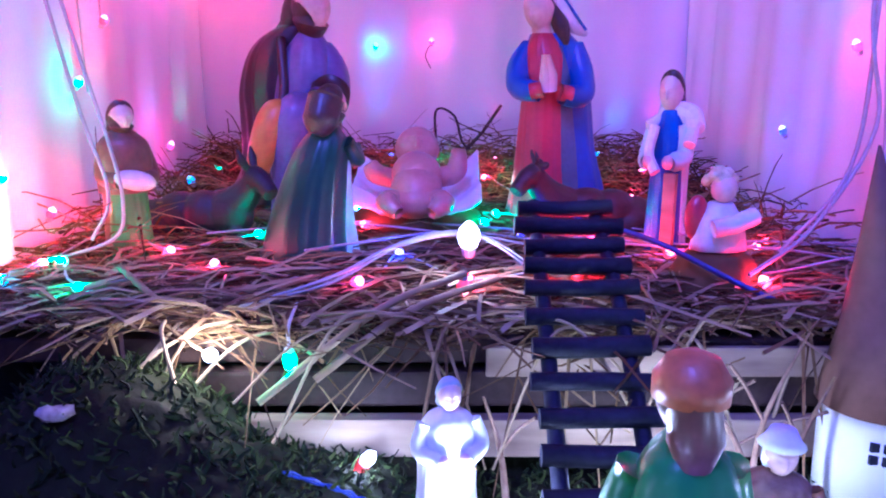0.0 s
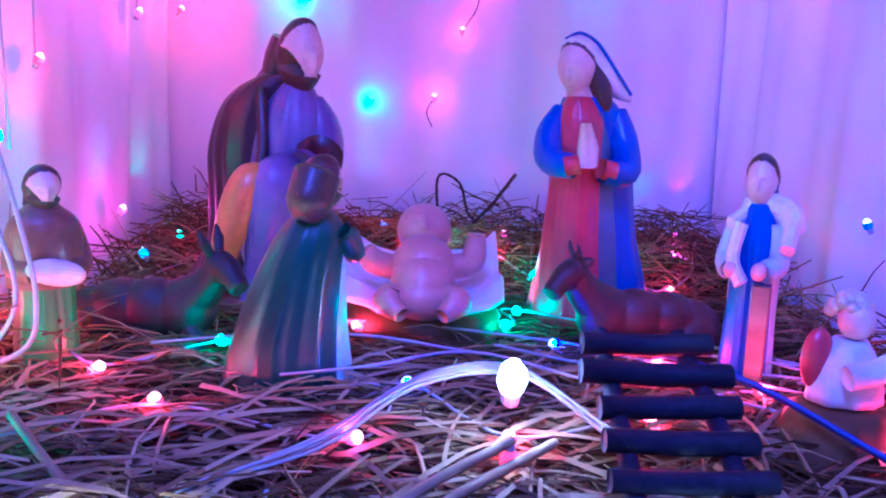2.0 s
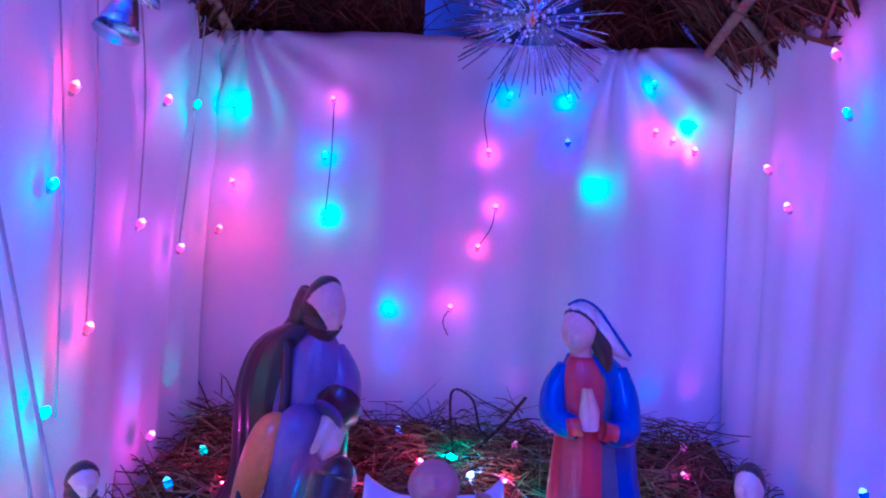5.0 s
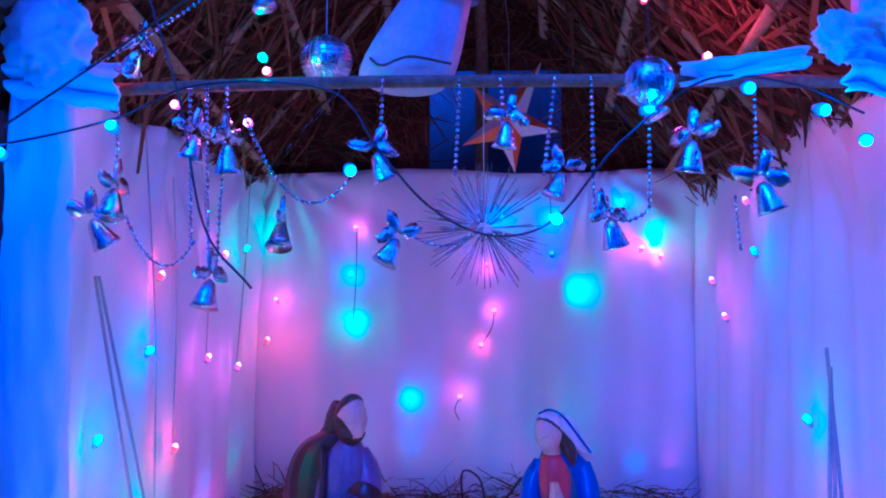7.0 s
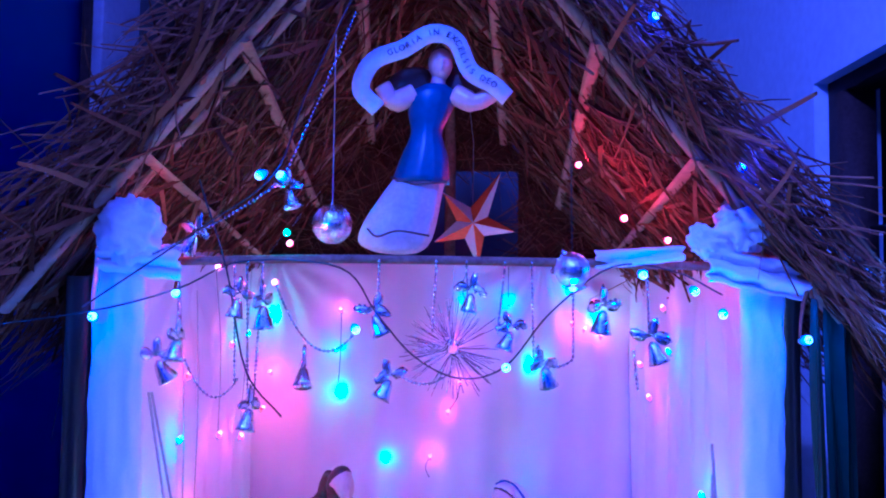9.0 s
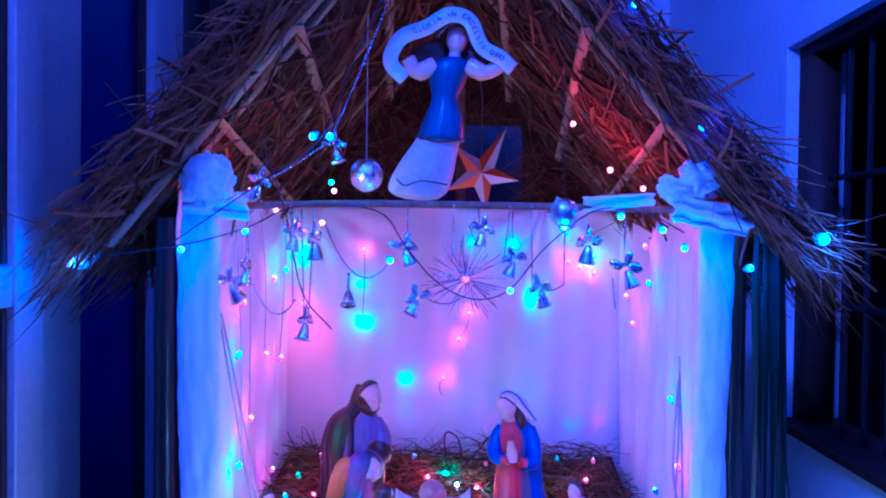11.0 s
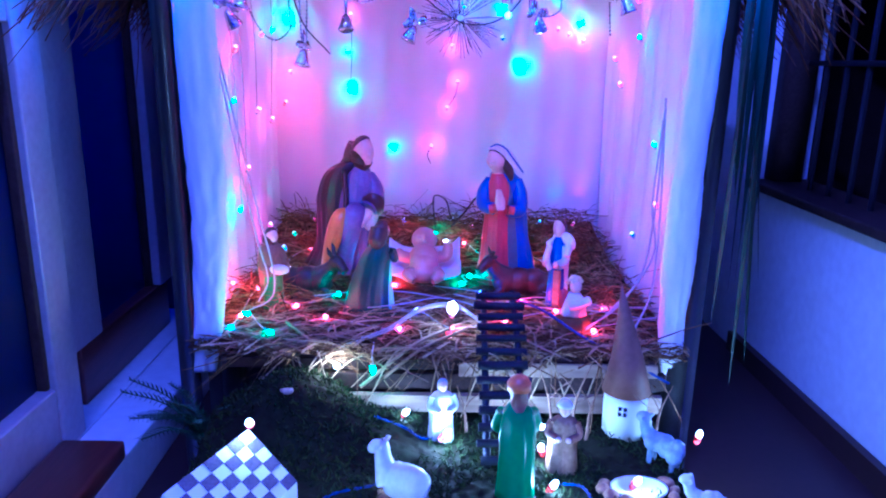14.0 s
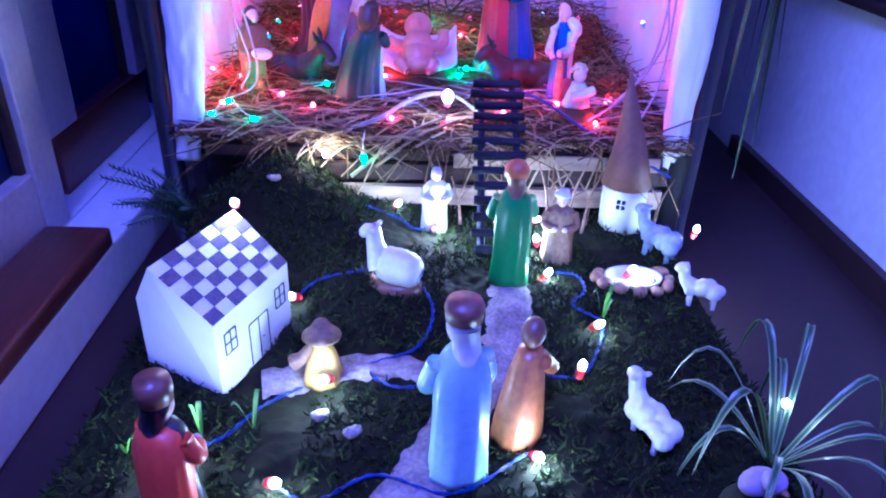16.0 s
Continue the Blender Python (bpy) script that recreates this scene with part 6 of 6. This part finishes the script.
bm.faces.new(rows[-1][::-1])
part("scroll", bm, WHITEP, banner)


def writing(text, idx0, parent, size):
    """Letters laid along the scroll."""
    total = 0.0
    i = idx0
    for ch in text:
        if ch != " ":
            fc = bpy.data.curves.new("letter", "FONT")
            fc.body, fc.size, fc.extrude, fc.align_x, fc.align_y = ch, size, 0.0004, "CENTER", "CENTER"
            o = new("letter", fc)
            fc.materials.append(INK)
            k = int(i)
            p = line[k].lerp(line[min(k + 1, len(line) - 1)], i - k)
            d = (line[min(k + 2, len(line) - 1)] - line[max(0, k - 1)]).normalized()
            o.parent = parent
            o.matrix_basis = Matrix.Translation(p + Vector((0, -0.0035, 0))) @ Matrix.Rotation(-math.atan2(d.z, d.x), 4, "Y") @ Matrix.Rotation(radians(90), 4, "X")
        step = 0.0092
        while step > 0 and i < len(line) - 2:
            k = int(i)
            seg = (line[k + 1] - line[k]).length
            take = min(step, seg * (k + 1 - i) + 1e-6)
            i += take / seg
            step -= take


writing("GLORIA IN EXCELSIS DEO", 15.5, banner, 0.0125)

# ---------------------------------------------------------------- lights on strings
bulbmesh = {}


def bulb(colour, place, parent, size=0.0045, way=(0, 0, 1)):
    if (colour, size) not in bulbmesh:
        bm = loft(bmesh.new(), [(0, 0, -1.0, .35, .35), (0, 0, -0.7, .8, .8), (0, 0, 0, 1, 1), (0, 0, .8, .85, .85), (0, 0, 1.4, .4, .4), (0, 0, 1.6, .05, .05)], 10)
        bmesh.ops.scale(bm, vec=(size,) * 3, verts=bm.verts)
        me = bpy.data.meshes.new("bulb")
        bm.to_mesh(me)
        bm.free()
        for m in GLOW[colour]:
            me.materials.append(m)
        for p in me.polygons:
            p.use_smooth = True
            p.material_index = 1 if p.center.z > 0.55 * size else 0
        bulbmesh[(colour, size)] = me
    if "socket" not in bulbmesh:
        bm = loft(bmesh.new(), [(0, 0, -1.9, .4, .4), (0, 0, -1.7, .6, .6), (0, 0, -1.0, .7, .7), (0, 0, -0.8, .5, .5)], 8)
        me = bpy.data.meshes.new("socket")
        bm.to_mesh(me)
        bm.free()
        me.materials.append(WIREW)
        bulbmesh["socket"] = me
    o = new("bulb", bulbmesh[(colour, size)])
    k = new("socket", bulbmesh["socket"])
    k.parent, k.scale = o, (size, size, size)
    o.parent = parent
    o.matrix_basis = Matrix.Translation(place) @ Vector(way).to_track_quat("Z", "Y").to_matrix().to_4x4()
    return o


def wire(pts, rad, mat, parent, name="wire", n=6):
    bm = bmesh.new()
    tube(bm, curve(pts, n), rad, 0, 5)
    return part(name, bm, mat, parent)


wall_string = thing("wall_light_string", (0, 0, 0), "string of tiny coloured lights pinned over the white sheets", "fairy lights", "light strings")
BACK = [(-0.251, 0.901, "pink"), (-0.261, 0.802, "cyan"), (-0.256, 0.695, "green"), (-0.13, 0.531, "cyan"), (-0.022, 0.540, "pink"), (0.05, 0.724, "pink"), (0.021, 0.651, "red"), (0.234, 0.771, "green"), (0.17, 0.926, "cyan"), (0.064, 0.925, "cyan"), (0.321, 0.959, "cyan"), (0.359, 0.86, "pink"), (0.396, 0.89, "green"), (0.032, 0.822, "pink"), (0.172, 0.847, "blue"), (-0.428, 0.886, "green"), (-0.424, 0.744, "pink"), (0.400, 0.844, "pink"), (0.328, 0.874, "red")]
for x, z, c in BACK:
    bulb(c, (x, 1.430, z), wall_string, 0.0048, (near(-.4, .4), -0.6, 1))
    lamp((x, 1.438, z), HUE[c], 0.115)
LEFT = [(1.262, 0.85, "green"), (1.147, 0.835, "pink"), (1.079, 0.66, "pink"), (1.223, 0.627, "pink"), (1.399, 0.659, "red"), (0.868, 0.694, "cyan"), (0.955, 0.539, "red"), (0.90, 0.799, "red"), (0.873, 0.462, "green"), (1.146, 0.364, "pink"), (0.74, 0.60, "cyan"), (0.70, 0.37, "green"), (0.66, 0.55, "pink"), (0.66, 0.345, "red"), (0.78, 0.32, "red")]
for y, z, c in LEFT:
    bulb(c, (-0.435, y, z), wall_string, 0.0053, (0.5, 0, 1))
    lamp((-0.417, y, z), HUE[c], 0.30 if c == "red" else 0.22 if c == "pink" else 0.15)
RIGHT = [(1.24, 0.795, "pink"), (1.169, 0.733, "pink"), (1.03, 0.842, "cyan"), (1.065, 0.924, "pink"), (0.85, 0.62, "cyan"), (0.80, 0.50, "pink"), (0.95, 0.40, "blue")]
for y, z, c in RIGHT:
    bulb(c, (0.448, y, z), wall_string, 0.0053, (-0.5, 0, 1))
    lamp((0.426, y, z), HUE[c], 0.13)
for a, b in (((-0.251, 0.901), (-0.256, 0.695)), ((0.05, 0.724), (0.021, 0.651)), ((0.064, 1.0), (0.064, 0.925)), ((0.17, 1.02), (0.17, 0.926)), ((0.032, 0.95), (0.032, 0.822)), ((-0.022, 0.540), (-0.024, 0.49))):
    wire([(a[0], 1.44, a[1]), ((a[0] + b[0]) / 2 + near(-.012, .012), 1.436, (a[1] + b[1]) / 2), (b[0], 1.434, b[1])], 0.0011, WIRED, wall_string)
for y0, z0, y1, z1 in ((1.05, 1.0, 1.079, 0.66), (1.30, 1.0, 1.223, 0.627), (0.86, 1.0, 0.90, 0.45), (0.95, 0.95, 0.955, 0.539)):
    wire([(-0.442, y0, z0), (-0.436, (y0 + y1) / 2 + near(-.02, .02), (z0 + z1) / 2), (-0.438, y1, z1)], 0.0012, WIREW, wall_string)
wire([(-0.415, 0.70, 0.80), (-0.365, 0.735, 0.50), (-0.345, 0.742, 0.40), (-0.338, 0.745, 0.34), (-0.350, 0.742, 0.30), (-0.40, 0.70, 0.285)], 0.0020, WIREW, wall_string)
wire([(-0.420, 0.70, 0.80), (-0.372, 0.732, 0.46), (-0.350, 0.74, 0.35), (-0.37, 0.735, 0.30)], 0.0020, WIREW, wall_string)
wire([(0.43, 0.75, 0.68), (0.415, 0.72, 0.52), (0.42, 0.70, 0.42), (0.35, 0.66, 0.33), (0.28, 0.63, 0.29)], 0.0022, WIREW, wall_string)
wire([(0.435, 0.76, 0.70), (0.425, 0.73, 0.52), (0.40, 0.70, 0.38), (0.33, 0.68, 0.30)], 0.0022, WIREW, wall_string)
wire([(0.44, 0.78, 0.72), (0.432, 0.72, 0.50), (0.41, 0.66, 0.36), (0.37, 0.62, 0.29)], 0.0022, WIREW, wall_string)

floor_string = thing("straw_light_string", (0, 0, 0), "tangled strings of tiny coloured lights lying in the straw", "fairy lights", "light strings")
FLOORB = [(-0.226, 0.686, "red"), (-0.046, 0.737, "blue"), (-0.316, 0.60, "green"), (0.025, 0.645, "red"), (0.177, 0.80, "red"), (0.241, 0.74, "red"), (0.345, 0.76, "red"), (0.095, 0.86, "blue"), (0.075, 0.99, "green"), (-0.008, 1.30, "green"), (-0.06, 1.28, "red"), (-0.34, 1.18, "red"), (-0.366, 1.03, "white"), (-0.395, 0.85, "red"), (-0.395, 0.68, "red"), (-0.218, 0.83, "green"), (-0.125, 1.05, "cyan"), (0.07, 1.22, "red"), (0.295, 1.12, "red"), (0.36, 1.28, "pink"), (-0.10, 0.91, "red"), (0.055, 0.93, "green"), (0.22, 1.16, "green"), (-0.16, 1.20, "red"), (0.02, 1.12, "red"), (-0.30, 0.76, "red"), (-0.385, 0.70, "green"), (-0.392, 0.615, "cyan"), (0.13, 0.68, "red"), (0.30, 0.64, "red"), (-0.08, 0.64, "pink"), (-0.28, 1.12, "pink"), (0.12, 1.16, "green"), (0.02, 1.24, "white")]
for k, (x, y, c) in enumerate(FLOORB):
    z = bed(x, y) + 0.014
    bulb(c, (x, y, z), floor_string, 0.0056, (near(-1, 1), near(-1, 0), 0.5))
    lamp((x, y - 0.010, z + 0.006), HUE[c], {"red": 0.42, "green": 0.30}.get(c, 0.18))
order = sorted(FLOORB, key=lambda p: round(p[1] * 6) * 10 + p[0] * (1 if round(p[1] * 6) % 2 else -1))
wire([(x, y, bed(x, y) + 0.012 + near(0, 0.008)) for x, y, _ in order], 0.0013, WIREW, floor_string, n=8)
for k in range(8):
    x, y = near(-0.38, 0.3), near(0.6, 0.85)
    wire([(x + 0.09 * i, y + near(-.04, .04), bed(x, y) + 0.012 + near(0, .02)) for i in range(4)], 0.0014, WIREW, floor_string)
for k in range(5):
    wire([(-0.20 + 0.004 * k, 0.56, 0.275 + near(-.004, .004)), (-0.10, 0.60 + 0.004 * k, 0.290 + near(-.005, .005)), (-0.04, 0.655 + 0.005 * k, 0.312 + near(-.005, .005)), (0.03, 0.66 + 0.005 * k, 0.320), (0.09, 0.64, 0.29 + near(-.004, .004))], 0.0012, WIREW, floor_string)
wire([(0.13, 0.70, 0.33), (0.20, 0.665, 0.315), (0.27, 0.60, 0.285), (0.36, 0.555, 0.25), (0.42, 0.54, 0.22)], 0.0028, WIREB, floor_string)
# hanging ones at the platform edge
bulb("green", (-0.120, 0.525, 0.250), floor_string, 0.0062, (0, 0, -1))
lamp((-0.120, 0.512, 0.245), GREEN, 0.16)
wire([(-0.12, 0.56, 0.285), (-0.121, 0.53, 0.275), (-0.12, 0.526, 0.256)], 0.0014, WIREW, floor_string)
bulb("red", (0.018, 0.60, 0.288), floor_string, 0.006, (0, 0, -1))
# the bright white bulb on the platform edge and the lit heap of straw
bulb("white", (0.024, 0.645, 0.322), floor_string, 0.0105, (0, -0.3, 1))
lamp((0.024, 0.622, 0.336), WHITE, 0.65, 0.008)
bulb("white", (-0.185, 0.534, 0.250), floor_string, 0.006, (0, -1, 0.4))
lamp((-0.185, 0.512, 0.268), (1.0, 0.84, 0.62), 1.25, 0.008)

# bulbs lying against the back of the straw that throw patches of light on the sheets
for place, target, c, w in (((0.190, 1.36, 0.33), (0.223, 1.46, 0.570), "green", 1.1), ((0.10, 1.36, 0.318), (0.100, 1.46, 0.420), "pink", 0.9), ((-0.10, 1.39, 0.325), (-0.135, 1.46, 0.470), "azure", 0.8), ((0.30, 1.40, 0.325), (0.345, 1.46, 0.400), "cyan", 0.7), ((-0.39, 1.10, 0.315), (-0.46, 1.15, 0.430), "cyan", 0.6), ((-0.39, 1.24, 0.318), (-0.46, 1.30, 0.420), "green", 0.6), ((-0.36, 1.39, 0.325), (-0.38, 1.46, 0.520), "pink", 1.0), ((0.40, 1.40, 0.320), (0.425, 1.46, 0.450), "pink", 0.8)):
    bulb(c, place, floor_string, 0.0058, Vector(target) - Vector(place))
    beam(Vector(place) + (Vector(target) - Vector(place)).normalized() * 0.014, target, HUE[c], w)

front_string = thing("front_light_string", (0, 0, 0), "blue light string looped across the front of the crib", "fairy lights", "light strings")
# last bulb is added beside the roof to brighten the right wall
FRONT = [(-0.334, 0.575, 0.948, "azure"), (-0.431, 0.55, 0.917, "azure"), (-0.214, 0.53, 1.100, "azure"), (-0.187, 0.53, 1.098, "azure"), (0.386, 0.52, 1.113, "blue"), (0.278, 0.575, 0.981, "azure"), (0.101, 0.575, 0.857, "azure"), (0.381, 0.57, 0.931, "azure"), (0.472, 0.54, 0.900, "azure"), (-0.097, 0.53, 1.335, "azure"), (0.279, 0.52, 1.303, "blue"), (-0.586, 0.535, 0.894, "azure"), (0.553, 0.478, 0.947, "azure"), (-0.097, 0.575, 0.905, "azure"), (0.185, 0.575, 0.962, "azure"), (0.345, 0.575, 0.96, "azure"), (-0.02, 0.52, 1.43, "blue"), (0.245, 0.50, 1.385, "blue"), (0.02, 0.60, 1.60, "blue"), (0.62, 0.75, 0.93, "blue")]
for x, y, z, c in FRONT:
    bulb(c, (x, y, z), front_string, 0.0100 if abs(x) > 0.5 else 0.0064, (near(-.5, .5), -1, near(-.5, .5)))
    lamp((x, y - 0.026, z), HUE[c], 1.6 if abs(x) > 0.5 else 0.16 if c == "azure" else 0.9, 0.006)
for k, (x, z, c) in enumerate([(-0.345, 1.02, "red"), (-0.30, 0.985, "pink"), (-0.200, 1.02, "red"), (-0.205, 1.035, "green"), (0.33, 1.03, "red"), (0.20, 0.985, "pink"), (-0.22, 0.965, "pink")]):
    bulb(c, (x, 0.64, z), front_string, 0.005, (0, -1, 0))
    lamp((x, 0.625, z), HUE[c], 0.30 if z > 1.0 else 0.08)
lamp((0.30, 0.78, 1.085), RED, 1.1)
lamp((0.24, 0.84, 1.17), RED, 0.9)
bulb("red", (0.242, 0.85, 1.172), front_string, 0.006, (0, -1, 0))
bulb("red", (0.305, 0.79, 1.075), front_string, 0.006, (0, -1, 0))
for pts in ([(-0.60, 0.54, 0.90), (-0.43, 0.545, 0.925), (-0.33, 0.57, 0.955), (-0.25, 0.585, 0.992), (-0.12, 0.585, 0.985), (-0.07, 0.582, 0.925), (-0.02, 0.58, 0.87), (0.04, 0.58, 0.842), (0.10, 0.58, 0.858), (0.16, 0.58, 0.93), (0.24, 0.58, 0.99), (0.32, 0.578, 0.985), (0.38, 0.57, 0.955)],
            [(-0.44, 0.54, 0.93), (-0.30, 0.55, 1.03), (-0.20, 0.535, 1.10), (-0.16, 0.53, 1.20), (-0.10, 0.53, 1.335)],
            [(0.28, 0.52, 1.31), (0.33, 0.52, 1.20), (0.386, 0.52, 1.115), (0.47, 0.51, 1.03), (0.565, 0.50, 0.95)],
            [(-0.31, 0.58, 1.10), (-0.27, 0.58, 0.98), (-0.24, 0.575, 0.85), (-0.19, 0.57, 0.79)]):
    wire(pts, 0.0013, BLACKP, front_string)

# white bulbs with red caps in the landscape
garden_string = thing("garden_light_string", (0, 0, 0), "blue cable with white bulbs in red caps on the moss", "fairy lights", "light strings")
GARDEN = [(-0.256, 0.205, 0.315), (0.168, 0.400, 0.168), (0.012, 0.415, 0.185), (0.462, 0.480, 0.150), (0.176, 0.313, 0.152), (0.225, 0.174, 0.160), (0.112, -0.060, 0.150), (-0.160, -0.105, 0.150), (-0.275, -0.055, 0.165), (-0.195, 0.205, 0.175), (0.183, 0.077, 0.165), (-0.130, 0.040, 0.168), (0.388, -0.020, 0.195), (0.300, 0.300, 0.172), (0.178, 0.475, 0.165), (-0.06, 0.515, 0.165)]
for k, (x, y, z) in enumerate(GARDEN):
    z = max(z, ground(x, y) + 0.010)
    d = Vector((near(-1, 1), near(-1, 0.2), 0.6)).normalized()
    bulb("white", (x, y, z), garden_string, 0.0056, d)
    bm = bmesh.new()
    tube(bm, [Vector((x, y, z)) - d * 0.017, Vector((x, y, z)) - d * 0.011, Vector((x, y, z)) - d * 0.005], [0.004, 0.0058, 0.0062], 0, 10)
    part("red_cap", bm, REDCAP, garden_string, "red plastic bulb cap")
    lamp((x, y - 0.012, z + 0.004), WHITE, (0.45, 1.2, 1.9, 1.2, 0.5, 0.4, 0.7, 0.5, 0.7, 0.22, 0.08, 0.7, 0.05, 0.25, 0.9, 0.35)[k], 0.006)
for pts in ([(-0.195, 0.205), (-0.16, 0.25), (-0.10, 0.27), (-0.06, 0.33)], [(-0.02, 0.27), (0.0, 0.20), (-0.02, 0.13), (-0.08, 0.09), (-0.05, 0.05), (0.02, 0.06)], [(0.178, 0.325), (0.22, 0.32), (0.225, 0.27), (0.20, 0.23), (0.232, 0.19), (0.215, 0.13), (0.183, 0.085), (0.12, 0.09)], [(-0.275, -0.055), (-0.23, -0.04), (-0.20, 0.02), (-0.16, 0.06)], [(-0.16, -0.105), (-0.12, -0.12), (-0.06, -0.09), (0.02, -0.11), (0.10, -0.05)], [(-0.11, 0.45), (-0.06, 0.46), (-0.03, 0.43), (0.0, 0.44)]):
    tw = curve([(x, y, ground(x, y) + 0.006) for x, y in pts], 14)
    for ph in (0, math.pi):
        bm = bmesh.new()
        tube(bm, [p + Vector((0.0016 * math.cos(i * 0.9 + ph), 0, 0.0016 * math.sin(i * 0.9 + ph))) for i, p in enumerate(tw)], 0.0011, 0, 5)
        part("twisted_wire", bm, WIREB, garden_string)
